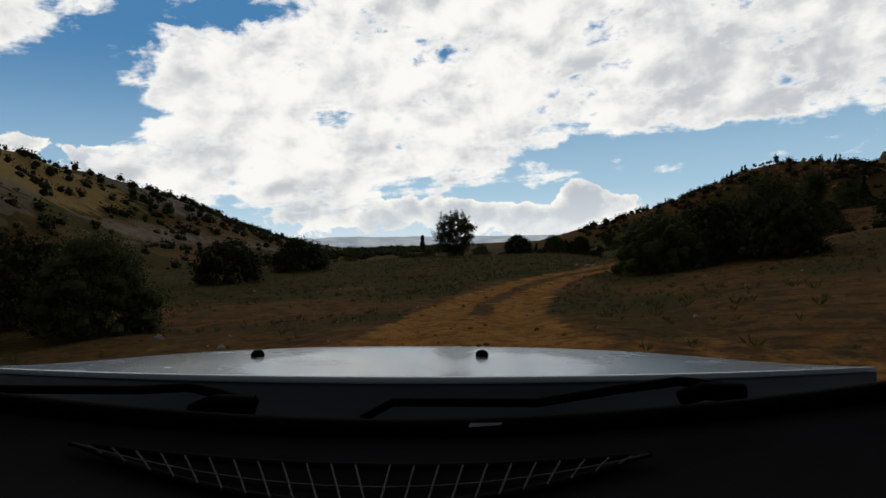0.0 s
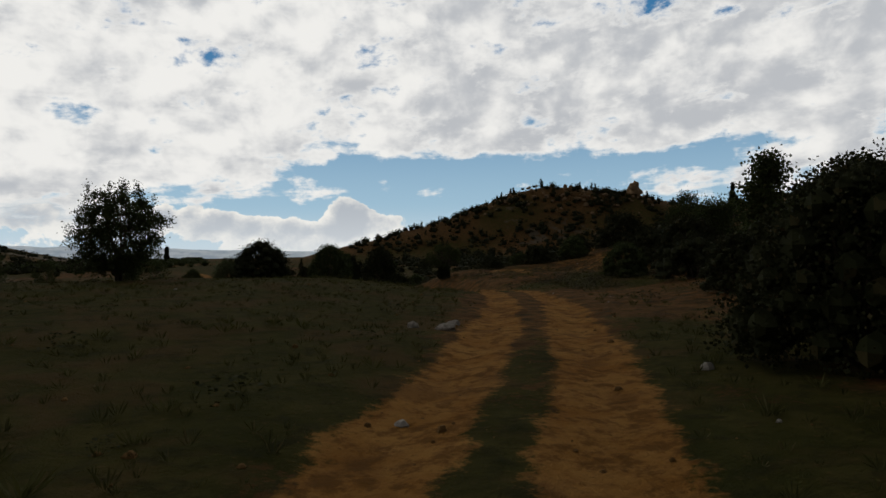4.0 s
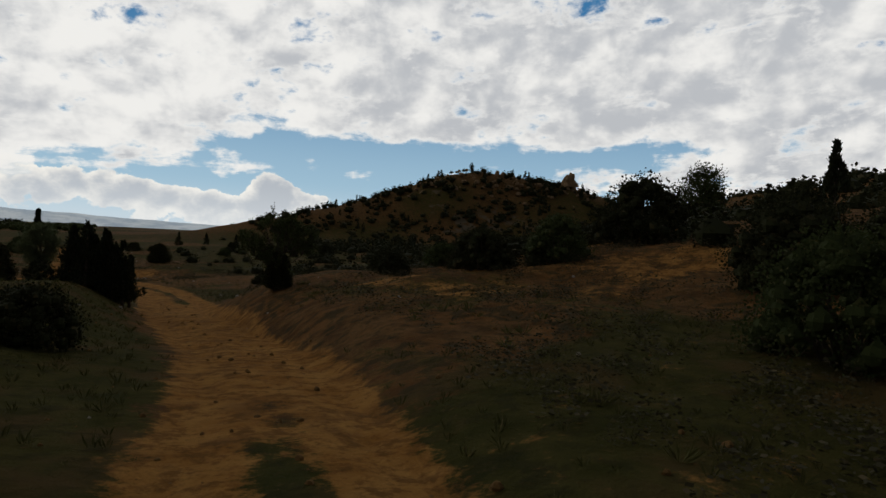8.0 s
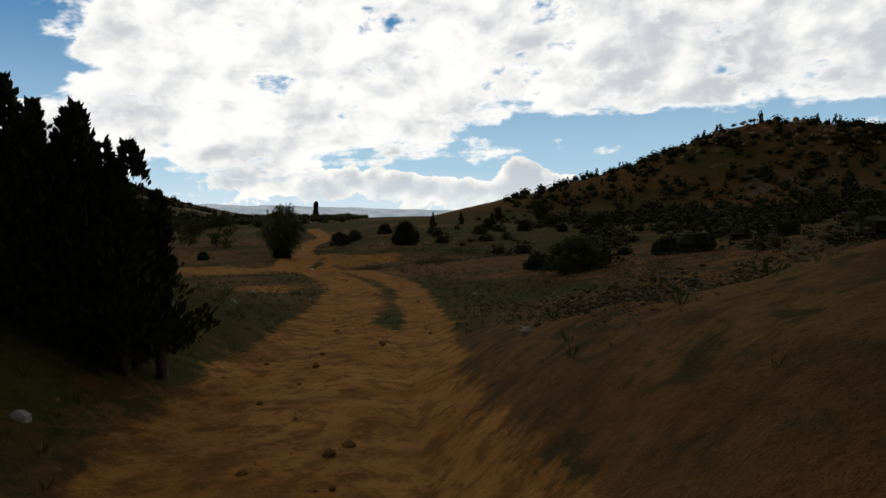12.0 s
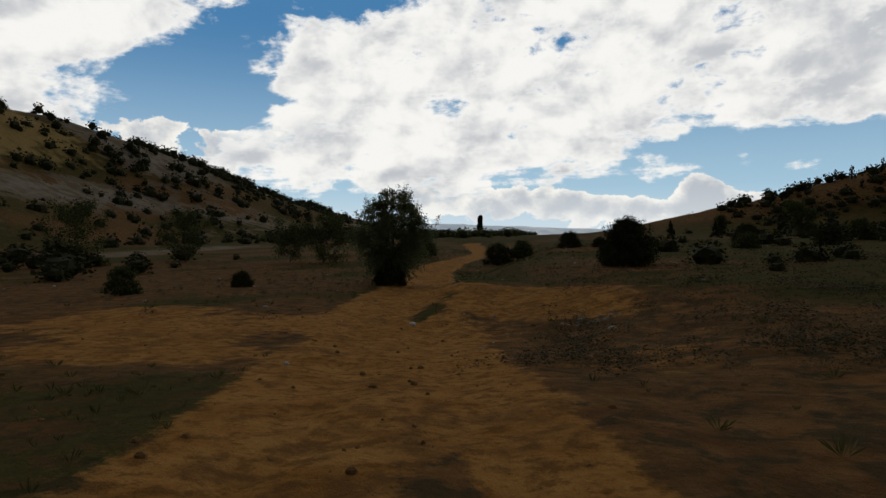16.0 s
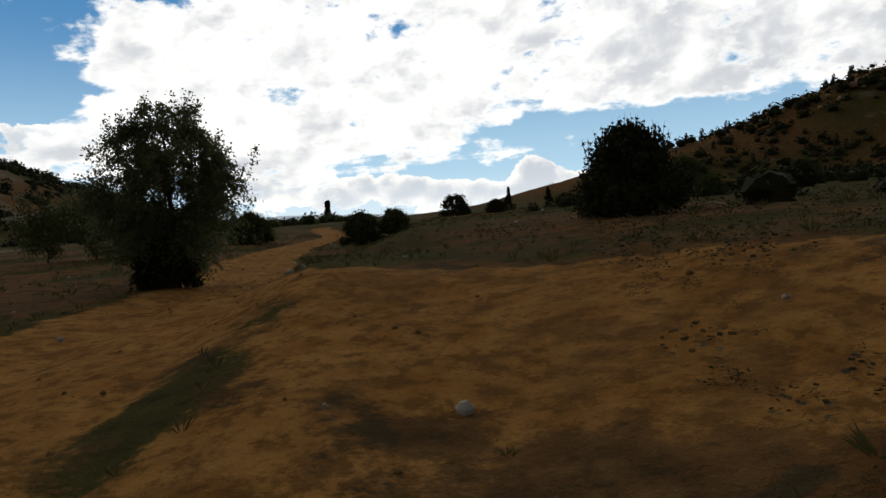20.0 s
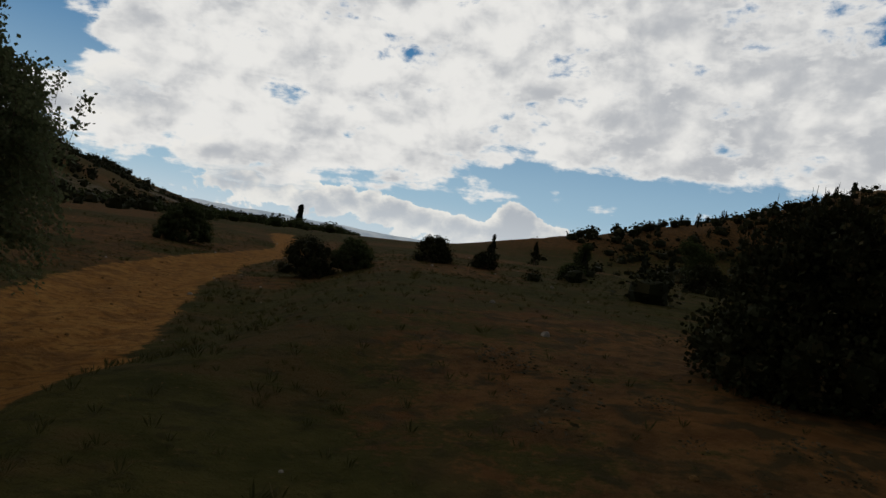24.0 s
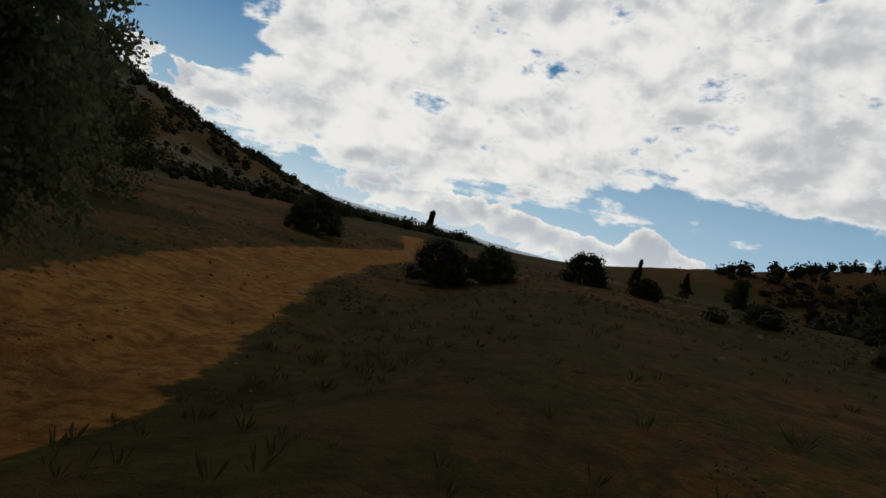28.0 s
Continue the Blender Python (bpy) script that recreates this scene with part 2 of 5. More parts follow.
def ground_mat():
    m, nt, b = base_mat("earth", 1.0, 0.02)
    att = nt.nodes.new("ShaderNodeAttribute")
    att.attribute_name = "cover"
    sep = nt.nodes.new("ShaderNodeSeparateColor")
    nt.links.new(att.outputs["Color"], sep.inputs[0])
    co = nt.nodes.new("ShaderNodeNewGeometry").outputs["Position"]
    big, mid, fine = noise_tex(nt, co, 0.23, 5), noise_tex(nt, co, 1.7, 6, 0.65), noise_tex(nt, co, 11.0, 6, 0.7)
    grit = noise_tex(nt, co, 60.0, 3, 0.7)
    soil = mixc(nt, ramp01(nt, mid, 0.32, 0.68), (0.080, 0.044, 0.018), (0.178, 0.096, 0.035))
    soil = mixc(nt, ramp01(nt, fine, 0.52, 0.72), soil, (0.050, 0.036, 0.017))
    soil = mixc(nt, mth(nt, "MULTIPLY", ramp01(nt, grit, 0.64, 0.72), 0.6), soil, (0.28, 0.21, 0.14))
    road = mixc(nt, ramp01(nt, mid, 0.3, 0.7), (0.260, 0.118, 0.026), (0.380, 0.195, 0.055))
    speck = noise_tex(nt, co, 4.6, 5, 0.7)
    road = mixc(nt, mth(nt, "MULTIPLY", ramp01(nt, speck, 0.47, 0.62), 0.7), road, (0.12, 0.056, 0.016))
    road = mixc(nt, mth(nt, "MULTIPLY", ramp01(nt, fine, 0.5, 0.72), 0.6), road, (0.13, 0.060, 0.018))
    grass = mixc(nt, ramp01(nt, mid, 0.3, 0.7), (0.036, 0.038, 0.009), (0.072, 0.062, 0.018))
    grass = mixc(nt, ramp01(nt, fine, 0.55, 0.75), grass, (0.110, 0.070, 0.026))
    soil = mixc(nt, mth(nt, "MULTIPLY", ramp01(nt, speck, 0.5, 0.64), 0.7), soil, (0.055, 0.040, 0.016))
    grass = mixc(nt, mth(nt, "MULTIPLY", ramp01(nt, speck, 0.52, 0.66), 0.6), grass, (0.028, 0.028, 0.010))
    mott, soft = noise_tex(nt, co, 2.3, 5, 0.62, 0.4), noise_tex(nt, co, 0.62, 4, 0.6, 0.3)
    tufty = mth(nt, "MULTIPLY", ramp01(nt, mth(nt, "ADD", mott, mth(nt, "MULTIPLY", mth(nt, "SUBTRACT", soft, 0.5), 0.55)), 0.50, 0.62), 0.78)
    soil = mixc(nt, ramp01(nt, soft, 0.40, 0.62), soil, mixc(nt, ramp01(nt, mid, 0.3, 0.7), (0.110, 0.052, 0.018), (0.205, 0.102, 0.034)))
    soil = mixc(nt, tufty, soil, (0.046, 0.040, 0.020))
    grass = mixc(nt, mth(nt, "MULTIPLY", ramp01(nt, soft, 0.48, 0.62), 0.75), grass, (0.088, 0.056, 0.022))
    grass = mixc(nt, mth(nt, "MULTIPLY", ramp01(nt, mott, 0.52, 0.66), 0.55), grass, (0.026, 0.027, 0.011))
    stain = mth(nt, "MULTIPLY", ramp01(nt, mth(nt, "ADD", soft, mth(nt, "MULTIPLY", mth(nt, "SUBTRACT", mott, 0.5), 0.8)), 0.50, 0.68), 0.5)
    road = mixc(nt, stain, road, (0.135, 0.068, 0.024))
    clay = mixc(nt, ramp01(nt, big, 0.35, 0.65), (0.20, 0.175, 0.135), (0.115, 0.088, 0.055))
    clay = mixc(nt, ramp01(nt, mid, 0.55, 0.75), clay, (0.10, 0.075, 0.045))
    ragged = mth(nt, "MULTIPLY", mth(nt, "SUBTRACT", mid, 0.5), 1.3)
    ragged2 = mth(nt, "MULTIPLY", mth(nt, "SUBTRACT", fine, 0.5), 0.9)
    rag = mth(nt, "ADD", ragged, ragged2)
    gm = ramp01(nt, mth(nt, "ADD", sep.outputs[1], rag), 0.40, 0.62)
    rm = ramp01(nt, mth(nt, "ADD", sep.outputs[0], mth(nt, "MULTIPLY", rag, 0.75)), 0.40, 0.60)
    cm = ramp01(nt, mth(nt, "ADD", sep.outputs[2], mth(nt, "MULTIPLY", mth(nt, "SUBTRACT", big, 0.5), 1.6)), 0.42, 0.60)
    straw = mixc(nt, ramp01(nt, mid, 0.3, 0.7), (0.19, 0.125, 0.040), (0.27, 0.19, 0.075))
    sm = ramp01(nt, mth(nt, "ADD", att.outputs["Alpha"], mth(nt, "MULTIPLY", mth(nt, "SUBTRACT", big, 0.5), 0.8)), 0.4, 0.65)
    col = mixc(nt, gm, soil, grass)
    col = mixc(nt, cm, col, clay)
    col = mixc(nt, sm, col, straw)
    col = mixc(nt, rm, col, road)
    nt.links.new(col, b.inputs["Base Color"])
    bump(nt, b, mth(nt, "ADD", mth(nt, "MULTIPLY", fine, 0.6), mth(nt, "ADD", mid, mth(nt, "ADD", speck, mth(nt, "MULTIPLY", grit, 0.25)))), 0.9, 0.08)
    return m


def plain_mat(name, a, c, scale, rough=0.85, spec=0.2, bumpy=0.3, dist=0.02, metal=0.0):
    m, nt, b = base_mat(name, rough, spec)
    co = obj_coords(nt)
    n1, n2 = noise_tex(nt, co, scale, 5, 0.6), noise_tex(nt, co, scale * 7, 4, 0.65)
    col = mixc(nt, ramp01(nt, n1, 0.3, 0.7), a, c)
    col = mixc(nt, mth(nt, "MULTIPLY", ramp01(nt, n2, 0.5, 0.8), 0.35), col, tuple(v * 0.6 for v in a))
    nt.links.new(col, b.inputs["Base Color"])
    b.inputs["Metallic"].default_value = metal
    if bumpy:
        bump(nt, b, mth(nt, "ADD", n1, n2), bumpy, dist)
    return m


def leaf_mat(name, dark, light, yellow=(0.13, 0.12, 0.045), through=0.25):
    m, nt, b = base_mat(name, 0.8, 0.08)
    geo = nt.nodes.new("ShaderNodeNewGeometry")
    rnd = geo.outputs["Random Per Island"]
    obr = nt.nodes.new("ShaderNodeObjectInfo").outputs["Random"]
    n1 = noise_tex(nt, geo.outputs["Position"], 1.6, 4)
    col = mixc(nt, mth(nt, "ADD", mth(nt, "MULTIPLY", rnd, 0.6), mth(nt, "MULTIPLY", n1, 0.4)), dark, light)
    col = mixc(nt, mth(nt, "MULTIPLY", ramp01(nt, rnd, 0.86, 1.0), 0.8), col, yellow)
    col = mixc(nt, mth(nt, "MULTIPLY", obr, 0.25), col, tuple(v * 0.55 for v in dark))
    nt.links.new(col, b.inputs["Base Color"])
    tr = nt.nodes.new("ShaderNodeBsdfTranslucent")
    nt.links.new(col, tr.inputs[0])
    mx = nt.nodes.new("ShaderNodeMixShader")
    mx.inputs[0].default_value = through
    nt.links.new(b.outputs[0], mx.inputs[1])
    nt.links.new(tr.outputs[0], mx.inputs[2])
    nt.links.new(mx.outputs[0], nt.nodes["Material Output"].inputs[0])
    return m


EARTH = ground_mat()
BARK = plain_mat("bark", (0.06, 0.045, 0.032), (0.12, 0.09, 0.065), 9.0, 0.95, 0.1, 0.8, 0.03)
LEAF_OAK = leaf_mat("oak_leaves", (0.036, 0.048, 0.016), (0.078, 0.095, 0.032), (0.13, 0.12, 0.045), 0.30)
LEAF_WILLOW = leaf_mat("willow_leaves", (0.075, 0.095, 0.045), (0.150, 0.175, 0.085), (0.20, 0.19, 0.09), 0.45)
LEAF_JUNIPER = leaf_mat("juniper_needles", (0.026, 0.031, 0.016), (0.046, 0.055, 0.028), (0.07, 0.065, 0.035), 0.08)
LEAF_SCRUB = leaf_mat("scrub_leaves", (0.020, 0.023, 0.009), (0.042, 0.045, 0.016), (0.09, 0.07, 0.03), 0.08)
GRASS = leaf_mat("grass_blades", (0.045, 0.048, 0.014), (0.095, 0.088, 0.030), (0.18, 0.14, 0.065), 0.2)
TUFT = leaf_mat("dry_tuft", (0.046, 0.042, 0.023), (0.092, 0.080, 0.042), (0.16, 0.12, 0.06), 0.15)
HERB = leaf_mat("pale_herb", (0.070, 0.072, 0.020), (0.135, 0.125, 0.042), (0.20, 0.17, 0.08), 0.25)
STONE = plain_mat("stone", (0.26, 0.23, 0.19), (0.38, 0.34, 0.29), 6.0, 0.9, 0.2, 0.7, 0.03)
STONE_RED = plain_mat("red_stone", (0.20, 0.12, 0.06), (0.30, 0.20, 0.11), 5.0, 0.95, 0.1, 0.7, 0.05)
CLOD = plain_mat("earth_clod", (0.13, 0.075, 0.028), (0.21, 0.12, 0.045), 8.0, 0.97, 0.05, 0.8, 0.02)

# ---- relief ----
def hash2(i, j, seed):
    h = (i.astype(np.int64) * 374761393 + j.astype(np.int64) * 668265263 + seed * 1442695041) & 0xFFFFFFFF
    h = ((h ^ (h >> 13)) * 1274126177) & 0xFFFFFFFF
    return ((h ^ (h >> 16)) & 0xFFFF) / 65535.0


def vnoise(x, y, seed=0):
    i, j = np.floor(x), np.floor(y)
    fx, fy = x - i, y - j
    fx, fy = fx * fx * fx * (fx * (fx * 6 - 15) + 10), fy * fy * fy * (fy * (fy * 6 - 15) + 10)
    a, b, c, d = hash2(i, j, seed), hash2(i + 1, j, seed), hash2(i, j + 1, seed), hash2(i + 1, j + 1, seed)
    return (a + (b - a) * fx) * (1 - fy) + (c + (d - c) * fx) * fy - 0.5


def fbm(x, y, octaves=4, seed=0):
    out, amp = 0 * x, 1.0
    for k in range(octaves):
        out = out + amp * vnoise(x * 2**k + 17.3 * k, y * 2**k - 9.1 * k, seed + k)
        amp *= 0.5
    return out


def smooth(t):
    t = np.clip(t, 0, 1)
    return t * t * (3 - 2 * t)


# the dirt track, and the way that turns off it over the bank: x, y, height
TRACK = np.array([(-1, -60, -1.3), (0, -5, -1.35), (0, 5.5, -1.25), (0.5, 12, -1.25), (1.8, 18, -1.4), (3.9, 24.2, -1.35), (7.7, 30.2, -1.35),
    (11.5, 37.2, -1.28), (14.3, 44, -1.35), (15.7, 51, -1.8), (15.85, 57.4, -2.3), (15.9, 65, -2.7), (16.3, 72, -3.05), (16.4, 82, -3.45),
    (14.6, 91.2, -3.65), (13.2, 97, -4.0), (12.2, 101.5, -4.4), (10.6, 107, -4.5), (9.9, 114, -4.5), (8.8, 123, -4.6), (7.2, 132, -4.55), (6.6, 142, -4.4), (8, 165, -4.0), (2, 200, -3.2)])
TURN = np.array([(12.9, 99.5, -4.2), (13.3, 103, -4.65), (13.3, 105.5, -4.72), (13.4, 107.5, -4.3), (13.8, 109.8, -3.85), (13.9, 112, -3.8), (13.3, 116, -3.8)])


def densify(nodes, step=0.6):
    s = np.r_[0, np.cumsum(np.hypot(*np.diff(nodes[:, :2], axis=0).T))]
    n = int(s[-1] / step)
    u = np.linspace(0, s[-1], n)
    out = np.stack([np.interp(u, s, nodes[:, k]) for k in range(3)], 1)
    k = np.ones(9) / 9
    for c in range(3):
        out[4:-4, c] = np.convolve(out[:, c], k, "valid")
    return out


TRACK_D, TURN_D = densify(TRACK), densify(TURN)


def nearest(x, y, line):
    """Signed distance to the line (right of it positive) and its height there."""
    x, y = np.asarray(x, float), np.asarray(y, float)
    best, side, z = np.full(x.shape, 1e9), np.zeros(x.shape), np.zeros(x.shape)
    for (ax, ay, az_), (bx, by, bz) in zip(line[:-1], line[1:]):
        dx, dy = bx - ax, by - ay
        t = np.clip(((x - ax) * dx + (y - ay) * dy) / (dx * dx + dy * dy), 0, 1)
        ex, ey = x - ax - t * dx, y - ay - t * dy
        d = np.hypot(ex, ey)
        m = d < best
        best = np.where(m, d, best)
        side = np.where(m, np.sign(ex * dy - ey * dx), side)
        z = np.where(m, az_ + t * (bz - az_), z)
    return best * np.where(side == 0, 1, side), z


TRACK_C = TRACK_D[::4]
VALLEY = ((-3000, 6), (-200, -1), (-40, -1.3), (0, -1.35), (30, -1.35), (45, -1.4), (60, -2.3), (80, -3.4), (100, -4.2), (130, -4.2), (170, -3.2), (260, -1.4), (500, 0.5), (3500, 12))
RIGHT = ((-60, 0.07), (20, 0.08), (40, 0.13), (55, 0.20), (72, 0.17), (85, 0.09), (100, 0.07), (115, 0.055), (150, 0.06), (400, 0.035))


def broad(x, y):
    """The wide forms: valley floor, side slopes, hills."""
    vy, vz_ = zip(*VALLEY)
    z = np.interp(y, vy, vz_)
    xc = np.interp(y, TRACK[:, 1], TRACK[:, 0])
    u = x - xc
    ry, rk = zip(*RIGHT)
    r = np.maximum(u - np.interp(y, (36, 50, 68, 84), (2, 8, 8, 2)), 0)
    z = z + np.interp(y, ry, rk) * 26 * (1 - np.exp(-r / 26))
    z = z - 0.9 * (1 - np.exp(-np.maximum(-u - 3, 0) / 25)) * smooth((y - 78) / 22)
    # the meadow stands a little over the track
    z = z + smooth((-u - 1.2) / 3) * np.interp(y, (22, 40, 50, 68, 80, 90), (0, 0.55, 0.85, 0.75, 0.3, 0)) * smooth((u + 60) / 30)
    warp = 14 * fbm(x / 70, y / 70, 3, 5)
    X, Y = x + warp, y - warp
    g = lambda cx, cy, sx, sy: np.exp(-(((X - cx) / sx) ** 2 + ((Y - cy) / sy) ** 2))
    hill = 22.4 * g(119.4, 231.6, 43.8, 27.2) + 14.6 * g(188, 247, 55.8, 92) + 4.3 * g(58.3, 218, 23.8, 16.2) + 7.0 * g(84.5, 90.6, 28, 33.5) + 8.1 * g(147, 61, 62, 61)
    rough_r = smooth((hill - 1.5) / 8)
    z = z + hill + rough_r * (2.2 * fbm(x / 24, y / 24, 4, 11) + 0.8 * np.abs(fbm(x / 6, y / 6, 3, 12)))
    hl = np.interp(y, (-400, -100, 100, 180, 260, 330, 400, 467, 560, 736, 1100, 3000), (20, 40, 59.5, 59, 49, 45, 36, 27, 24, 2.4, 0, 4.9))
    s = smooth((-x - 60 + 18 * fbm(x / 60, y / 60, 3, 21)) / 126)
    step = 0.6 * s + 0.4 * (np.floor(s * 7) + smooth((s * 7 % 1) * 1.6)) / 7
    left = hl * step
    z = z + left + smooth(left / 12) * (3.0 * fbm(x / 30, y / 30, 4, 31))
    return z


def terrace(x, y):
    """The grassy step beyond the cut bank."""
    q = (x - 11) * 0.5 + (y - 108.6) * 0.86
    q2 = x - (11.5 + 0.07 * np.maximum(y - 116, 0))
    return smooth(q / 3.4) * smooth(q2 / (2.2 + 0.12 * np.maximum(y - 112, 0)) + 0.3) * smooth((180 - y) / 40), q, q2


def ground(x, y):
    x, y = np.asarray(x, float), np.asarray(y, float)
    z = broad(x, y)
    near = np.hypot(x - 10, y - 70) < 190
    d = np.full(x.shape, 99.0)
    if near.any():
        xn, yn = x[near], y[near]
        dd, zt = nearest(xn, yn, TRACK_C)
        nz = z[near]
        tr, q, q2 = terrace(xn, yn)
        w = np.exp(-((np.abs(dd) / 5.0) ** 2))
        nz = nz + w * (zt - nz)
        lift = -3.56 + 0.03 * np.maximum(xn - 14, 0) + 0.020 * (yn - 112)
        nz = nz + tr * np.maximum(lift - nz, 0)
        dt, zt2 = nearest(xn, yn, TURN_D)
        wt = np.exp(-((dt / 2.6) ** 2))
        nz = nz + wt * (zt2 - nz)
        bank = (1.28 + 0.35 * fbm(xn / 3.0, yn / 3.0, 3, 43)) * (1 - np.exp(-np.maximum(dd - 1.0, 0) / 1.15)) * smooth((60 - dd) / 40) * np.interp(yn, (42, 50, 56, 63, 67, 73), (0, 0.45, 1.0, 1.0, 0.5, 0.0))
        nz = nz + bank
        nz = nz + 0.78 * smooth((-dd - 1.2) / 2.2) * np.exp(-((np.minimum(dd + 2.6, 0) / 3.0) ** 2)) * np.interp(yn, (54, 62, 70, 79), (0, 1, 1, 0))
        nz = nz + 0.22 * np.exp(-(((xn - 18.0) / 1.6) ** 2 + ((yn - 60.6) / 2.0) ** 2))
        # wheel ruts, a low crown between them, berms beside
        a = np.abs(dd)
        rut = -0.07 * np.exp(-(((a - 0.78) / 0.26) ** 2)) + 0.05 * np.exp(-(((a - 2.0) / 0.5) ** 2))
        nz = nz + rut * smooth((175 - yn) / 30)
        nz = nz + 0.10 * fbm(xn / 2.6, yn / 2.6, 3, 41) * smooth((a - 0.8) / 2) + 0.035 * fbm(xn / 0.6, yn / 0.6, 3, 42)
        nz = nz - 0.16 * np.exp(-(((xn + 1.5) / 1.5) ** 2 + ((yn - 28.3) / 0.9) ** 2))
        z[near] = nz
    return z


def height(x, y):
    return float(ground(np.array([x]), np.array([y]))[0])


def axis(lo, hi, step, far, grow=1.16):
    a = list(np.arange(lo, hi + 1e-6, step))
    s = step
    while a[-1] < far:
        s *= grow
        a.append(a[-1] + s)
    s = step
    while a[0] > -far:
        s *= grow
        a.insert(0, a[0] - s)
    return np.array(a)


def mesh_ob(name, verts, faces, mat, parent=None, label="", smooth_shade=False):
    me = bpy.data.meshes.new(name)
    verts, faces = np.asarray(verts, np.float32), np.asarray(faces, np.int32)
    k = faces.shape[1]
    me.vertices.add(len(verts))
    me.vertices.foreach_set("co", verts.ravel())
    me.loops.add(faces.size)
    me.loops.foreach_set("vertex_index", faces.ravel())
    me.polygons.add(len(faces))
    me.polygons.foreach_set("loop_start", np.arange(0, faces.size, k, dtype=np.int32))
    me.update(calc_edges=True)
    me.materials.append(mat)
    if smooth_shade:
        me.polygons.foreach_set("use_smooth", np.ones(len(faces), bool))
    ob = new(name, me)
    if parent is not None:
        ob.parent = parent
    if label:
        ob["label"] = label
    return ob


GX, GY = axis(-16, 46, 0.42, 3400), axis(-10, 152, 0.42, 3400)
gx, gy = np.meshgrid(GX, GY)
gz = ground(gx, gy)
nx, ny = len(GX), len(GY)
idx = np.arange(nx * ny).reshape(ny, nx)
quads = np.stack([idx[:-1, :-1], idx[:-1, 1:], idx[1:, 1:], idx[1:, :-1]], -1).reshape(-1, 4)
land = mesh_ob("ground", np.stack([gx, gy, gz], -1).reshape(-1, 3), quads, EARTH, smooth_shade=True)
tagged(land, "reddish-brown valley ground with grass, bare soil and a dirt track", "ground", kind="structure")


def straw_on(x, y):
    """Dry yellow grass on the upper part of the long slope."""
    return smooth((-x - 95) / 45) * (0.62 + 1.1 * fbm(x / 50, y / 80, 3, 75))


def cover(x, y):
    """How much of track soil, grass and pale clay lies at a place."""
    dd, _ = nearest(x, y, TRACK_C)
    dt, _ = nearest(x, y, TURN_D)
    a = np.abs(dd)
    n1, n2 = fbm(x / 9, y / 9, 3, 51), fbm(x / 3.2, y / 3.2, 3, 52)
    half = np.interp(y, (-20, 4, 11, 34, 45, 55, 60, 80, 97, 130, 150), (3.2, 2.4, 1.25, 1.15, 1.05, 1.15, 1.25, 1.6, 1.9, 2.0, 1.5))
    road = 1 - smooth((a - half + 0.5) / 1.0) + 0.3 * n2
    strip = np.exp(-((a / 0.36) ** 2)) * smooth((52 - y) / 8) * smooth((y - 9) / 4) + 1.5 * np.exp(-(((dd - 0.35) / 0.36) ** 2)) * smooth((y - 68) / 6) * smooth((96 - y) / 5) * (0.8 + 0.8 * n2)
    tr, q, q2 = terrace(x, y)
    bare = smooth((y - 95) / 4) * smooth((1.0 - q) / 1.5) * smooth((109 - y) / 3) * smooth((x + 4) / 6) * smooth((24 - x) / 8)
    bankface = smooth(q / 0.8 + 0.6) * smooth((4.1 - q) / 0.5) * smooth((q2 + 1.5) / 1.5) * smooth((21 - x) / 7) * smooth((116 - y) / 3)
    lefttrack = np.exp(-(((x - (13.2 - (84 - y) * 0.16)) / 1.5) ** 2)) * smooth((y - 60) / 6) * smooth((86 - y) / 4)
    start = np.exp(-(((x - 1) / 9) ** 2 + ((y - 4) / 7) ** 2)) * 0.55
    road = np.maximum.reduce([road - strip * 0.9, bare * (0.62 + 1.1 * n1 + 0.5 * n2), bankface * (1.15 + 0.5 * n1), lefttrack * 0.9, start + 0.5 * n1])
    dry = smooth((dd - 2) / 2) * smooth((18 - dd) / 6) * smooth((y - 48) / 6) * smooth((78 - y) / 8)
    road = np.maximum(road, dry * (0.22 + 0.7 * n1 + 0.8 * n2))
    grass = 0.40 + 0.9 * n1 + 0.6 * n2
    grass += 0.26 * tr - 0.55 * smooth((dd - 4) / 8) * smooth((y - 30) / 10) * smooth((90 - y) / 10)
    berm = np.exp(-(((x - np.interp(y, (105.5, 109, 111, 116, 120, 129, 135), (11.5, 11.9, 12.3, 12.4, 11.6, 10.1, 8.9))) / np.interp(y, (106, 112, 125), (0.45, 0.7, 0.8))) ** 2)) * smooth((y - 105) / 2) * smooth((136 - y) / 4)
    road, grass = road - berm * (0.95 + 1.0 * n2), grass + 0.35 * berm
    grass += 0.70 * smooth((-dd - 0.8) / 1.6) * smooth((y - 14) / 6) * smooth((76 - y) / 8)
    grass += 0.35 * smooth((x - 20) / 10) * smooth((y - 112) / 12)
    far = smooth((np.hypot(x - 10, y - 70) - 90) / 60)
    grass = grass * (1 - far) + far * (0.55 + 0.9 * fbm(x / 25, y / 25, 3, 61))
    clay = smooth((-x - 22) / 20) * (0.40 + 1.2 * fbm(x / 34, y / 60, 3, 71)) + smooth((x - 70) / 40) * (0.12 + 0.8 * fbm(x / 20, y / 20, 3, 72))
    return np.clip(np.stack([road, grass, clay, straw_on(x, y)], -1), 0, 1)


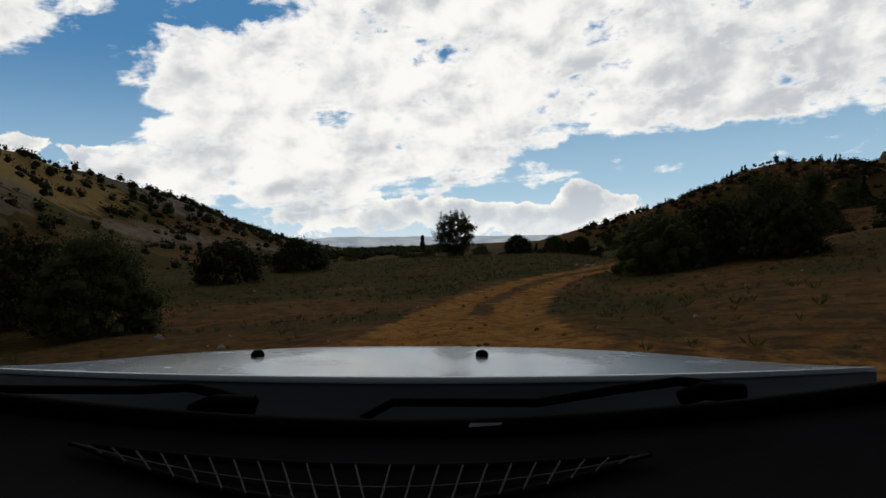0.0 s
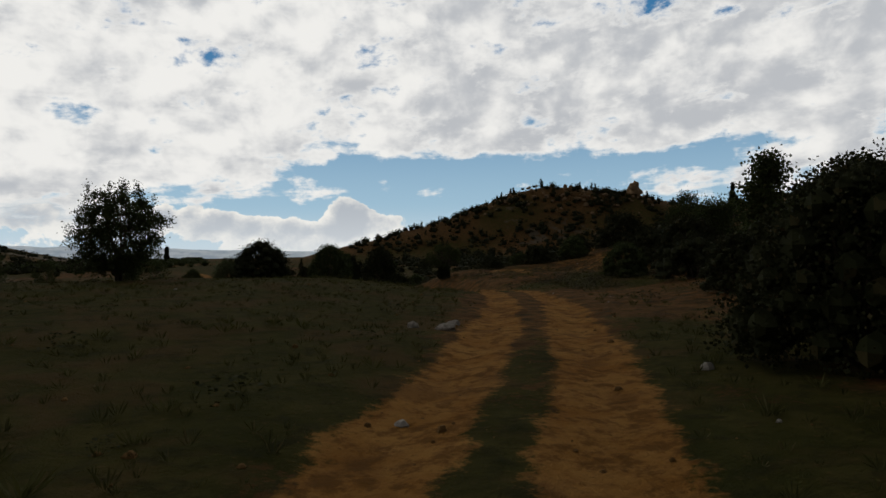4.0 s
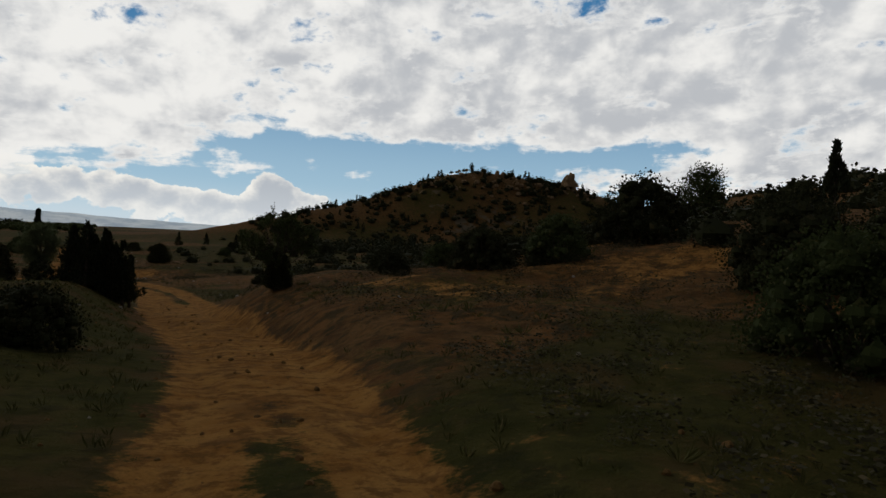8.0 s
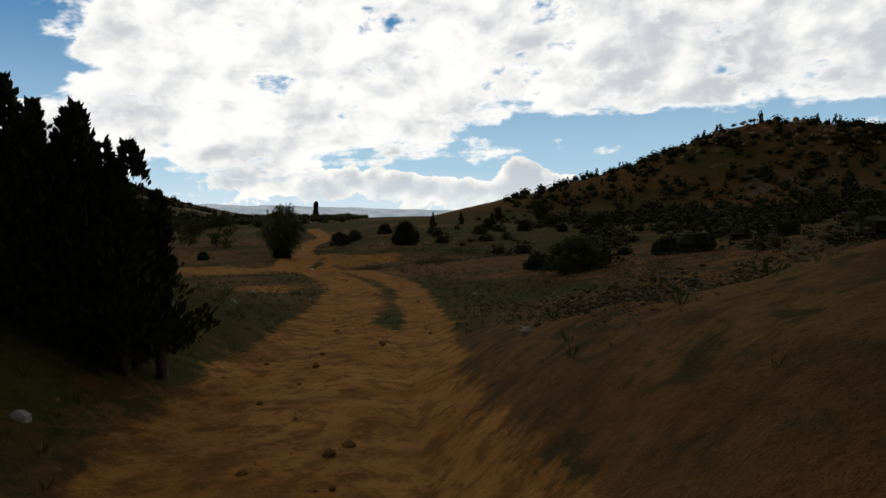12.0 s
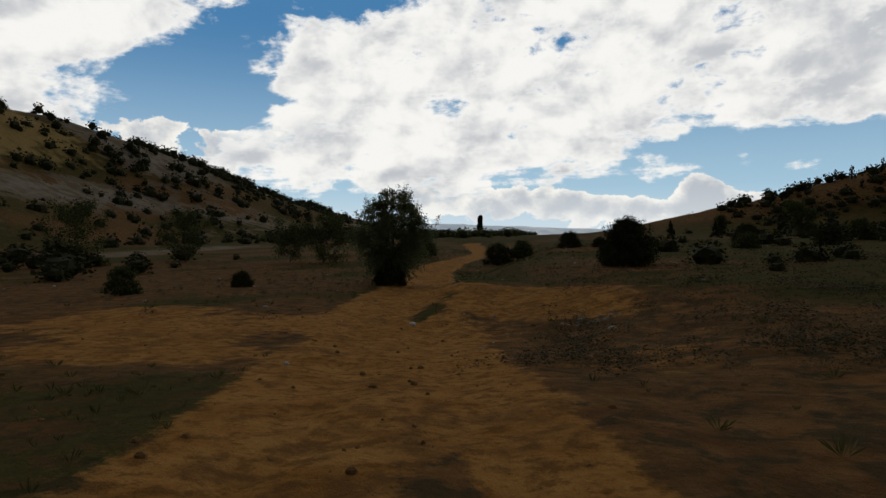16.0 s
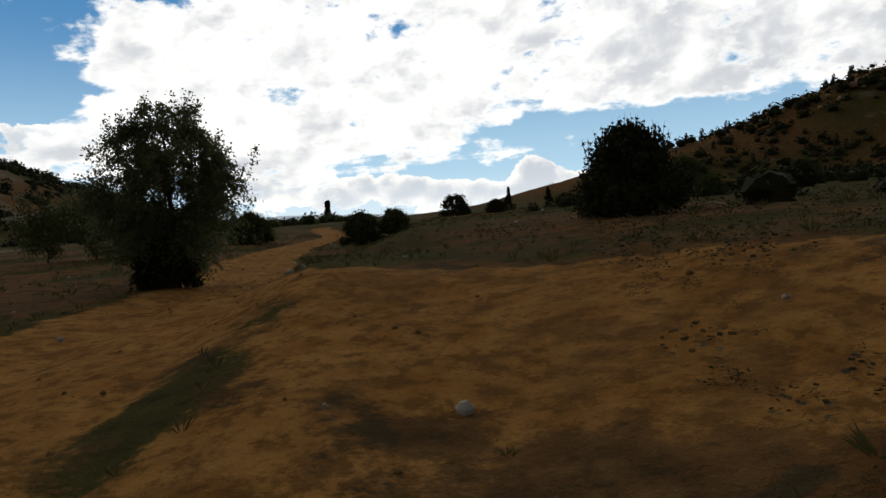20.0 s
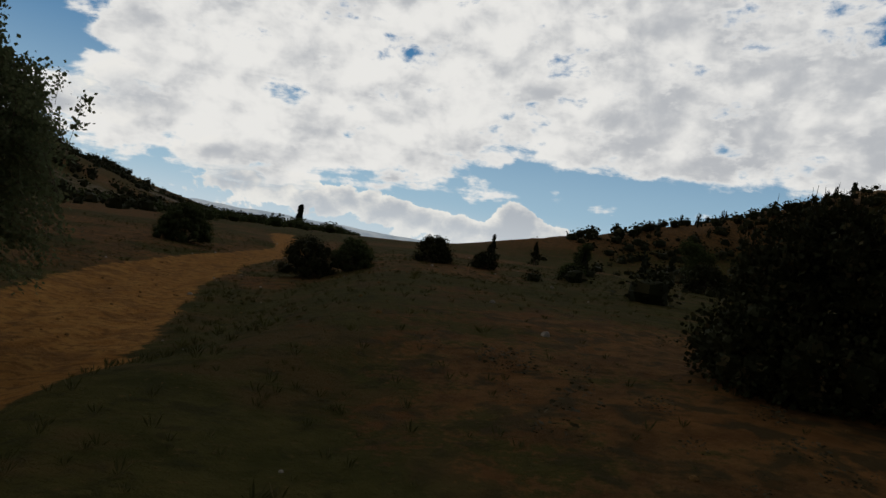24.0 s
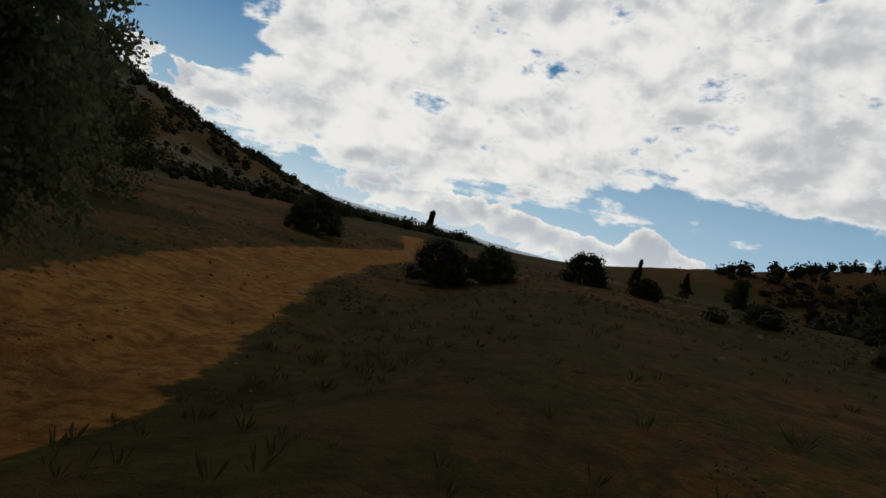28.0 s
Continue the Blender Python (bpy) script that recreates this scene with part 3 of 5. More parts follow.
fx, fy = gx.ravel(), gy.ravel()
cov = np.zeros((fx.size, 4), np.float32)
cov[:, 1], cov[:, 3] = 0.4, 1
nearm = np.hypot(fx - 10, fy - 70) < 240
cov[nearm] = cover(fx[nearm], fy[nearm])
fm = ~nearm
cov[fm, 1] = np.clip(0.55 + 0.9 * fbm(fx[fm] / 25, fy[fm] / 25, 3, 61), 0, 1)
cov[fm, 2] = np.clip(smooth((-fx[fm] - 22) / 20) * (0.40 + 1.2 * fbm(fx[fm] / 34, fy[fm] / 60, 3, 71)) + smooth((fx[fm] - 70) / 40) * (0.12 + 0.8 * fbm(fx[fm] / 20, fy[fm] / 20, 3, 72)), 0, 1)
cov[fm, 3] = np.clip(straw_on(fx[fm], fy[fm]), 0, 1)
ca = land.data.color_attributes.new("cover", "FLOAT_COLOR", "POINT")
ca.data.foreach_set("color", cov.ravel())

# ---- far ridges, haze put into their colour and glow ----
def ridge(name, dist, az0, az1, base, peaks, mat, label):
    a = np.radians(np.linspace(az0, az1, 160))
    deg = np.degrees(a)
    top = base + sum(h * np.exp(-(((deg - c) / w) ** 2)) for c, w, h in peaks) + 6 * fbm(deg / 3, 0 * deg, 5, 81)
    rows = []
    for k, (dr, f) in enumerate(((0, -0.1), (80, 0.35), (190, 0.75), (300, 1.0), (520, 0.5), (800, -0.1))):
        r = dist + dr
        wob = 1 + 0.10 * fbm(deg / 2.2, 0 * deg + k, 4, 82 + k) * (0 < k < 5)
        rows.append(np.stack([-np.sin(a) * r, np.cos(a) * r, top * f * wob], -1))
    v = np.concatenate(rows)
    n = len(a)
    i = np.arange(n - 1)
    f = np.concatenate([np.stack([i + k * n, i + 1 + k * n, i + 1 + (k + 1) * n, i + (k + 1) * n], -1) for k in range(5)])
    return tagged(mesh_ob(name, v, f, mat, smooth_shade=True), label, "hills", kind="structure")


m, nt, b = base_mat("haze_glow_hills", 1.0, 0.0)
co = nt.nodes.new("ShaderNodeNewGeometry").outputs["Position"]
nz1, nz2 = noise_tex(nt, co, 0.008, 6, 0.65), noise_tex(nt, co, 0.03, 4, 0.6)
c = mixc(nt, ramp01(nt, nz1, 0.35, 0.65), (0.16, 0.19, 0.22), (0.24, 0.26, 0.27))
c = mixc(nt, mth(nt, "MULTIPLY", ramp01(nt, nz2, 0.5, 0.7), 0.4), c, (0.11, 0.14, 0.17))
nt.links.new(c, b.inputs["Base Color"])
# the blue-grey colour also glows, standing in for haze over the hills
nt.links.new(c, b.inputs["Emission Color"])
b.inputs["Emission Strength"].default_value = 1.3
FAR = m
ridge("backdrop_hills", 3300, 60, -40, 26, ((8, 9, 46), (22, 10, 60), (-6, 8, 20), (40, 14, 70)), FAR, "far hills with haze painted on as pale blue-grey glow")

# ---- plants ----
def unit(v):
    return v / np.maximum(np.linalg.norm(v, axis=-1, keepdims=True), 1e-9)


def leaves(points, dirs, size, rng, wide=0.45, vary=0.4):
    """One four-cornered leaf at each point, along dirs."""
    n = len(points)
    s = size * (1 + vary * rng.uniform(-1, 1, n))[:, None]
    d = unit(dirs)
    side = unit(np.cross(d, rng.normal(size=(n, 3)))) * s * wide
    v = np.stack([points, points + d * s * 0.5 + side, points + d * s, points + d * s * 0.5 - side], 1).reshape(-1, 3)
    return v, np.arange(4 * n).reshape(n, 4)


def tubes(lines, sides=5):
    """Tapered stems from polylines with radii."""
    V, F, base = [], [], 0
    ang_ = np.linspace(0, 2 * math.pi, sides, endpoint=False)
    for pts, r0, r1 in lines:
        pts = np.asarray(pts, float)
        n = len(pts)
        d = unit(np.gradient(pts, axis=0))
        a = unit(np.cross(d, np.array([0.31, 0.17, 0.93]) + 0 * d))
        b_ = np.cross(d, a)
        r = np.linspace(r0, r1, n)[:, None, None]
        ring = pts[:, None] + r * (np.cos(ang_)[None, :, None] * a[:, None] + np.sin(ang_)[None, :, None] * b_[:, None])
        V.append(ring.reshape(-1, 3))
        i = np.arange(n - 1)[:, None] * sides
        j = np.arange(sides)[None]
        k = (np.arange(sides)[None] + 1) % sides
        F.append(np.stack([base + i + j, base + i + k, base + i + sides + k, base + i + sides + j], -1).reshape(-1, 4))
        base += n * sides
    return np.concatenate(V), np.concatenate(F)


def limb(start, d, length, rng, lift=0.25, wob=0.12, n=6):
    pts, p, d = [start], np.array(start, float), unit(np.array(d, float))
    for _ in range(n - 1):
        d = unit(d + rng.normal(0, wob, 3) + np.array([0, 0, lift / n]))
        p = p + d * length / (n - 1)
        pts.append(p.copy())
    return np.array(pts)


def thing(name, x, y, label, category, group="", z=None, rz=0.0, s=1.0):
    root = new(name)
    root.matrix_basis = Matrix.LocRotScale((x, y, height(x, y) if z is None else z), Euler((0, 0, rz)), (s, s, s))
    return tagged(root, label, category, group)


def tree(name, x, y, h, w, leaf, seed, label, category="tree", leaf_size=0.07, mains=12, twigs=7, per=60, fork=0.12, low=0.2, lift=0.5, droop=0.0, trunk_r=None, stems=1, group="", sigma=0.11):
    """A broad-leaved tree: trunk with limbs, twigs, and leaves round the twigs."""
    rng = np.random.default_rng(seed)
    root = thing(name, x, y, label, category, group)
    tr_ = trunk_r or 0.022 * h
    lines, tips, cuts = [], [], []
    for s in range(stems):
        cuts.append(len(lines))
        off = np.array([rng.normal(0, 0.06 * w), rng.normal(0, 0.06 * w), -0.15]) * (stems > 1) + np.array([0, 0, -0.12])
        trunk = limb(off, (rng.normal(0, 0.12), rng.normal(0, 0.12), 1), h * 0.82, rng, 0.3, 0.07, 8)
        lines.append((trunk, tr_ * (1.0 if stems == 1 else 0.7), tr_ * 0.18))
        for k in range(mains):
            f = low + (0.97 - low) * (k + rng.uniform(0, 0.8)) / mains
            q = trunk[min(int(f * 7), 6)] * (1 - (f * 7) % 1) + trunk[min(int(f * 7) + 1, 7)] * ((f * 7) % 1)
            a = 2.4 * k + rng.uniform(-0.5, 0.5) + s * 1.3
            prof = math.sin(math.pi * (0.18 + 0.74 * (f - low) / (1 - low))) ** 0.75
            ln = 0.5 * w * prof * rng.uniform(0.75, 1.15)
            up = 0.15 + 1.1 * f * f + fork
            main = limb(q, (math.cos(a), math.sin(a), up), ln * math.hypot(1, up * 0.6), rng, lift * 0.6 - droop, 0.16, 6)
            lines.append((main, tr_ * 0.42 * (1 - 0.5 * f), 0.008))
            for t in range(twigs):
                g = rng.uniform(0.3, 1.0)
                q2 = main[min(int(g * 5), 4)]
                a2 = rng.uniform(0, 2 * math.pi)
                d2 = unit(main[-1] - main[0]) + 0.9 * np.array([math.cos(a2), math.sin(a2), rng.uniform(-0.4, 0.9) - droop])
                tw = limb(q2, d2, ln * rng.uniform(0.25, 0.5) + 0.12, rng, lift - 2 * droop, 0.2, 5)
                lines.append((tw, 0.007, 0.003))
                tips.append(tw)
    for c0_, c1_ in zip(cuts, cuts[1:] + [len(lines)]):
        v, f_ = tubes(lines[c0_:c1_])
        mesh_ob("trunk", v, f_, BARK, root, smooth_shade=True)
    T = np.array(tips)
    n = len(T) * per
    i, j = rng.integers(0, len(T), n), rng.uniform(0.6, 4.0, n)
    k = j.astype(int).clip(0, 3)
    p = T[i, k] + (T[i, k + 1] - T[i, k]) * (j - k)[:, None] + rng.normal(0, sigma, (n, 3))
    d = unit(T[i, 4] - T[i, 0]) * 0.8 + rng.normal(0, 0.7, (n, 3)) - np.array([0, 0, droop * 2.5])
    p[:, 2] = np.maximum(p[:, 2], 0.03)
    lv, lf = leaves(p, d, leaf_size, rng)
    mesh_ob("crown", lv, lf, leaf, root)
    return root


def shaped_tree(name, x, y, h, profile, leaf, seed, label, tips=420, per=60, leaf_size=0.05, sigma=0.08, droop=0.0, stems=1, gaps=0.0, uneven=0.22, fork=0.12, category="tree", group="", trunk_r=None, shoots=0):
    """A tree grown into a crown whose radius at each share of its height is given: trunks, limbs into the crown, twigs, leaves round the twigs."""
    rng = np.random.default_rng(seed)
    root = thing(name, x, y, label, category, group)
    pf, pr = zip(*profile)
    tr_ = trunk_r or 0.02 * h
    fs = np.linspace(pf[0], pf[-1], 80)
    wgt = np.interp(fs, pf, pr) ** 1.6
    f = np.clip(rng.choice(fs, tips * 4, p=wgt / wgt.sum()) + rng.normal(0, 0.012, tips * 4), pf[0], pf[-1])
    a = rng.uniform(0, 2 * math.pi, tips * 4)
    lobes = 1 + uneven * (0.6 * np.sin(3 * a + 5 * f + seed) + 0.5 * np.sin(5 * a - 9 * f + 2 * seed) + 0.4 * np.sin(2 * a + 17 * f))
    r = np.interp(f, pf, pr) * lobes * rng.uniform(0.02, 1, tips * 4) ** 0.42
    ends = np.stack([np.cos(a) * r, np.sin(a) * r, f * h], -1)
    k_ = 5.0 / max(pr)
    lump = np.sin(ends[:, 0] * k_ + seed) * np.sin(ends[:, 1] * k_ + 2 * seed) + np.sin(ends[:, 2] * k_ * 0.9 + ends[:, 0] * k_ * 0.6)
    ends = ends[lump > np.quantile(lump, gaps)][:tips]
    groups, mains = [[] for _ in range(stems)], []
    for s in range(stems):
        a0 = 2.4 * s + rng.uniform(0, 1)
        spread = 0.0 if stems == 1 else 0.35 * max(pr)
        top = np.array([math.cos(a0) * spread, math.sin(a0) * spread, h * rng.uniform(0.72, 0.86)])
        base = np.array([math.cos(a0), math.sin(a0), 0]) * 0.06 * max(pr) * (stems > 1) - np.array([0, 0, 0.15])
        u = np.linspace(0, 1, 9)[:, None]
        trunk = base + (top - base) * np.concatenate([u ** 1.5, u ** 1.5, u], 1) + np.cumsum(rng.normal(0, 0.008 * h, (9, 3)), 0) * (u > 0)
        groups[s].append((trunk, tr_ * (1 if stems == 1 else 0.65), tr_ * 0.15))
        for k in range(max(5, 15 // stems)):
            fk = rng.uniform(max(fork, 0.06), 0.8)
            q = trunk[int(fk * 8)]
            fe = min(pf[-1] - 0.04, max(pf[0], fk + rng.uniform(0.05, 0.30)))
            ak = a0 + 2.4 * k + rng.uniform(-0.4, 0.4)
            rk = 0.72 * np.interp(fe, pf, pr) * rng.uniform(0.7, 1.1)
            e = np.array([math.cos(ak) * rk, math.sin(ak) * rk, fe * h])
            m_ = q + (e - q) * np.linspace(0, 1, 7)[:, None]
            m_[1:-1] += rng.normal(0, 0.03 * h, (5, 3)) * np.array([1, 1, 0.6]) + np.array([0, 0, 0.03 * h])
            groups[s].append((m_, tr_ * 0.40 * (1 - 0.5 * fk), 0.010))
            mains.append((s, m_))
        mains.append((s, trunk[3:]))
    nodes = np.concatenate([m_[1:] for _, m_ in mains])
    owner = np.concatenate([np.full(len(m_) - 1, s) for s, m_ in mains])
    twigs = []
    for e in ends:
        d2 = ((nodes - e) ** 2).sum(1) + 3.0 * np.maximum(nodes[:, 2] - e[2], 0) ** 2
        j = int(d2.argmin())
        q = nodes[j]
        u = np.linspace(0, 1, 5)[:, None]
        tw = q + (e - q) * u + np.array([0, 0, 0.10 * h * 0.4]) * np.sin(math.pi * u) + rng.normal(0, 0.012 * h, (5, 3)) * (u > 0)
        tw[-1, 2] -= droop * rng.uniform(0.3, 1.0)
        twigs.append(tw)
        groups[owner[j]].append((tw, 0.008, 0.003))
    for k in range(shoots):
        e = ends[rng.integers(0, len(ends))]
        if e[2] > 0.55 * h:
            sh = limb(e, (rng.normal(0, 0.25), rng.normal(0, 0.25), 1), 0.16 * h * rng.uniform(0.5, 1), rng, 0.2, 0.06, 5)
            groups[0].append((sh, 0.005, 0.002))
            twigs.append(sh)
    for ln in groups:
        v, f_ = tubes(ln, 4)
        mesh_ob("trunk", v, f_, BARK, root, smooth_shade=True)
    T = np.array(twigs)
    n = len(T) * per
    i, j = rng.integers(0, len(T), n), 4.0 * rng.uniform(0.30, 1.0, n) ** 0.8
    k = j.astype(int).clip(0, 3)
    p = T[i, k] + (T[i, k + 1] - T[i, k]) * (j - k)[:, None] + rng.normal(0, sigma, (n, 3)) * rng.uniform(0.3, 1, (n, 1))
    d = unit(T[i, 4] - T[i, 2]) * 0.8 + rng.normal(0, 0.6, (n, 3)) - np.array([0, 0, droop * 1.5])
    p[:, 2] = np.maximum(p[:, 2], 0.03)
    lv, lf = leaves(p, d, leaf_size, rng)
    mesh_ob("crown", lv, lf, leaf, root)
    return root


def heart(seed, r0, tall):
    """The close-grown inside of a bush, as small facets."""
    r = np.random.default_rng(seed + 500)
    g = np.linspace(-1, 1, 3)
    a, b_ = np.meshgrid(g, g)
    out = []
    for k in range(3):
        for s in (-1, 1):
            p = np.stack([np.full_like(a, s), a, b_], -1)[..., [(0 - k) % 3, (1 - k) % 3, (2 - k) % 3]]
            p = unit(p) * (1 + 0.22 * np.sin(5 * p[..., :1] + seed) * np.cos(4 * p[..., 1:2] + 2 * seed + 3 * p[..., 2:]))
            q = np.stack([p[:-1, :-1], p[:-1, 1:], p[1:, 1:], p[1:, :-1]], -2).reshape(-1, 3)
            out.append(q)
    v = np.concatenate(out) * np.array([r0, r0, tall * 0.5])
    v[:, 2] += tall * 0.46
    return v


def lumps(rng, n_l, h, w, sharp=1.0, floor_=0.0):
    """Centres and radii of leaf clumps filling an uneven dome."""
    a = rng.uniform(0, 6.28, n_l)
    f = rng.uniform(0, 1, n_l) ** 1.15
    r = 0.5 * w * np.sqrt(np.clip(1 - f ** (2 / sharp), 0.02, 1)) * rng.uniform(0.35, 1.0, n_l) ** 0.5
    c = np.stack([np.cos(a) * r, np.sin(a) * r, floor_ + f * h * 0.86 + 0.06 * h], -1)
    return c, rng.uniform(0.09, 0.2, n_l) * w


def shrub(name, x, y, h, w, leaf, seed, label, category="bush", n=2600, leaf_size=0.07, sharp=1.0, group="", clumps=46, shoots=0):
    """A dense shrub: many stems from the ground and clumps of leaves."""
    rng = np.random.default_rng(seed)
    root = thing(name, x, y, label, category, group)
    c, r = lumps(rng, clumps, h, w, sharp)
    lines = []
    for q in c[:: max(1, clumps // 16)]:
        b0 = np.array([q[0] * 0.15, q[1] * 0.15, -0.1])
        mid = b0 * 0.5 + q * 0.5 + rng.normal(0, 0.04 * w, 3)
        lines.append((np.array([b0, mid * 0.6 + b0 * 0.4, mid * 0.4 + q * 0.6, q]), 0.02 * h + 0.01, 0.006))
    for ln in lines:
        v, f_ = tubes([ln])
        mesh_ob("stem", v, f_, BARK, root, smooth_shade=True)
    for k in range(shoots):
        a = rng.uniform(0, 6.28)
        g = rng.uniform(0, 1) ** 0.7
        q = np.array([math.cos(a) * g * 0.44 * w, math.sin(a) * g * 0.44 * w, h * (0.92 - 0.28 * g * g)])
        sh = limb(q, (q[0] * 0.12 + rng.normal(0, 0.1), q[1] * 0.12 + rng.normal(0, 0.1), 1), h * rng.uniform(0.08, 0.26), rng, 0.1, 0.04, 4)
        sv, sf = tubes([(sh, 0.007, 0.002)], 4)
        lv, lf = leaves(sh[rng.integers(0, 3, 14)] + rng.normal(0, 0.015, (14, 3)), rng.normal(0, 0.4, (14, 3)) + [0, 0, 1], 0.05, rng)
        mesh_ob("shoot", np.concatenate([sv, lv]), np.concatenate([sf, lf + len(sv)]), leaf, root)
    i = rng.integers(0, clumps, n)
    u = unit(rng.normal(size=(n, 3)))
    p = c[i] + u * (r[i] * rng.uniform(0.5, 1.1, n))[:, None] * np.array([1, 1, 0.8])
    p[:, 2] = np.maximum(p[:, 2], 0.02)
    d = u + rng.normal(0, 0.7, (n, 3)) + np.array([0, 0, 0.35])
    lv, lf = leaves(p, d, leaf_size, rng)
    core = (heart(seed, 0.5, 1.0) - np.array([0, 0, 0.46]))[None] * (0.78 * r)[:, None, None] + c[:, None]
    core[..., 2] = np.maximum(core[..., 2], 0.0)
    core = core.reshape(-1, 3)
    mesh_ob("crown", np.concatenate([lv, core]), np.concatenate([lf, np.arange(len(core)).reshape(-1, 4) + len(lv)]), leaf, root)
    return root


def juniper(name, x, y, h, w, seed, label, columns=1, n=2600, group="", leaf_size=0.095, taper=1.05):
    """Juniper columns: upward sprays round slim pointed stems."""
    rng = np.random.default_rng(seed)
    root = thing(name, x, y, label, "tree", group)
    lines, P, D = [], [], []
    for k in range(columns):
        a = 2.4 * k + rng.uniform(0, 1)
        rr = 0 if columns == 1 else (0.27 if k else 0.05) * w
        hk = h * (1.0 if k == 0 else rng.uniform(0.72, 0.97))
        ck = np.array([math.cos(a) * rr, math.sin(a) * rr, 0])
        wk = w if columns == 1 else 0.85 * w
        top = ck + np.array([rng.normal(0, 0.05), rng.normal(0, 0.05), hk])
        lines.append((np.array([ck - [0, 0, 0.15], ck * 0.6 + top * 0.4, ck * 0.3 + top * 0.7, top]), 0.03 * h, 0.006))
        m_ = n // columns
        nb = 34
        bh, ba = rng.uniform(0.02, 1, nb), rng.uniform(0, 6.28, nb)
        bi = rng.integers(0, nb, m_)
        f = np.clip(bh[bi] + rng.normal(0, 0.05, m_), 0.01, 1.02)
        prof = 0.5 * wk * np.clip(1.03 - f, 0.012, 1) ** taper * (0.75 + 0.35 * np.sin(ba[bi] * 3 + bh[bi] * 9))
        spike = np.where(rng.uniform(size=m_) < 0.16, rng.uniform(1.0, 1.35, m_), 1.0)
        r = prof * np.sqrt(rng.uniform(0.12, 1.0, m_)) * spike
        a_ = ba[bi] + rng.normal(0, 0.35, m_)
        p = ck + np.stack([np.cos(a_) * r, np.sin(a_) * r, (f + 0.10 * (spike - 1)) * hk], -1)
        P.append(p)
        D.append(np.stack([np.cos(a_) * 0.55, np.sin(a_) * 0.55, np.full(m_, 1.0)], -1) + rng.normal(0, 0.25, (m_, 3)))
    for ln in lines:
        v, f_ = tubes([ln])
        mesh_ob("trunk", v, f_, BARK, root, smooth_shade=True)
    lv, lf = leaves(np.concatenate(P), np.concatenate(D), leaf_size, rng, 0.26)
    mesh_ob("crown", lv, lf, LEAF_JUNIPER, root)
    return root


# the round tree in the meadow
shaped_tree("tree", 1.1, 47.0, 3.3, ((0.02, 0.9), (0.15, 1.35), (0.4, 1.55), (0.65, 1.45), (0.85, 0.95), (0.98, 0.35)), LEAF_OAK, 3, "round dark green tree standing alone in the meadow", tips=520, per=62, leaf_size=0.055, sigma=0.10, stems=5, shoots=60, fork=0.06)
# the shrubby tree close beside the track
shaped_tree("tree", 18.0, 60.6, 2.16, ((0.30, 0.40), (0.42, 0.82), (0.52, 1.08), (0.64, 1.16), (0.78, 1.02), (0.88, 0.72), (0.97, 0.34)), LEAF_OAK, 5, "small dark hawthorn-like tree with an open top beside the dirt track", tips=330, per=62, leaf_size=0.034, sigma=0.05, stems=4, gaps=0.38, uneven=0.30, fork=0.30, shoots=40, trunk_r=0.06)
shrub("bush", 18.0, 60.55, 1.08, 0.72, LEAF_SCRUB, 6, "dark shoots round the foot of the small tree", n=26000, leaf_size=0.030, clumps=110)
# the willow-like tree at the ditch
shaped_tree("tree", 7.5, 120.5, 4.85, ((0.05, 0.8), (0.14, 1.5), (0.25, 1.9), (0.42, 2.05), (0.58, 2.0), (0.72, 1.75), (0.86, 1.2), (0.98, 0.4)), LEAF_WILLOW, 7, "tall feathery green tree with a dark shaggy base beside the track", tips=950, per=60, leaf_size=0.062, sigma=0.10, droop=0.18, uneven=0.26, fork=0.10, gaps=0.14, shoots=120, trunk_r=0.13)
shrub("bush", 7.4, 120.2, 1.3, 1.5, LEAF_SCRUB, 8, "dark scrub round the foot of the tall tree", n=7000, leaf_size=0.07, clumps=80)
# junipers in a row of pointed columns
juniper("juniper", 12.95, 66.4, 2.00, 1.25, 11, "dark green pointed juniper in a dense cluster", 7, 15000, "juniper cluster", taper=0.62, leaf_size=0.085)
juniper("juniper", 13.5, 66.6, 2.12, 1.25, 12, "dark green pointed juniper in a dense cluster", 7, 15000, "juniper cluster", taper=0.62, leaf_size=0.085)
juniper("juniper", 14.05, 66.4, 2.02, 1.15, 13, "dark green pointed juniper in a dense cluster", 6, 12000, "juniper cluster", taper=0.62, leaf_size=0.085)
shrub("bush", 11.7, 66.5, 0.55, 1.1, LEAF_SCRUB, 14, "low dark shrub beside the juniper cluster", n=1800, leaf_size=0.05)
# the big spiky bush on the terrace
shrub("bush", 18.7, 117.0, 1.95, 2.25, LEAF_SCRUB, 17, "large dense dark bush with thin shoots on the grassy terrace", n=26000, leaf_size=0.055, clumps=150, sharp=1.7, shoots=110)

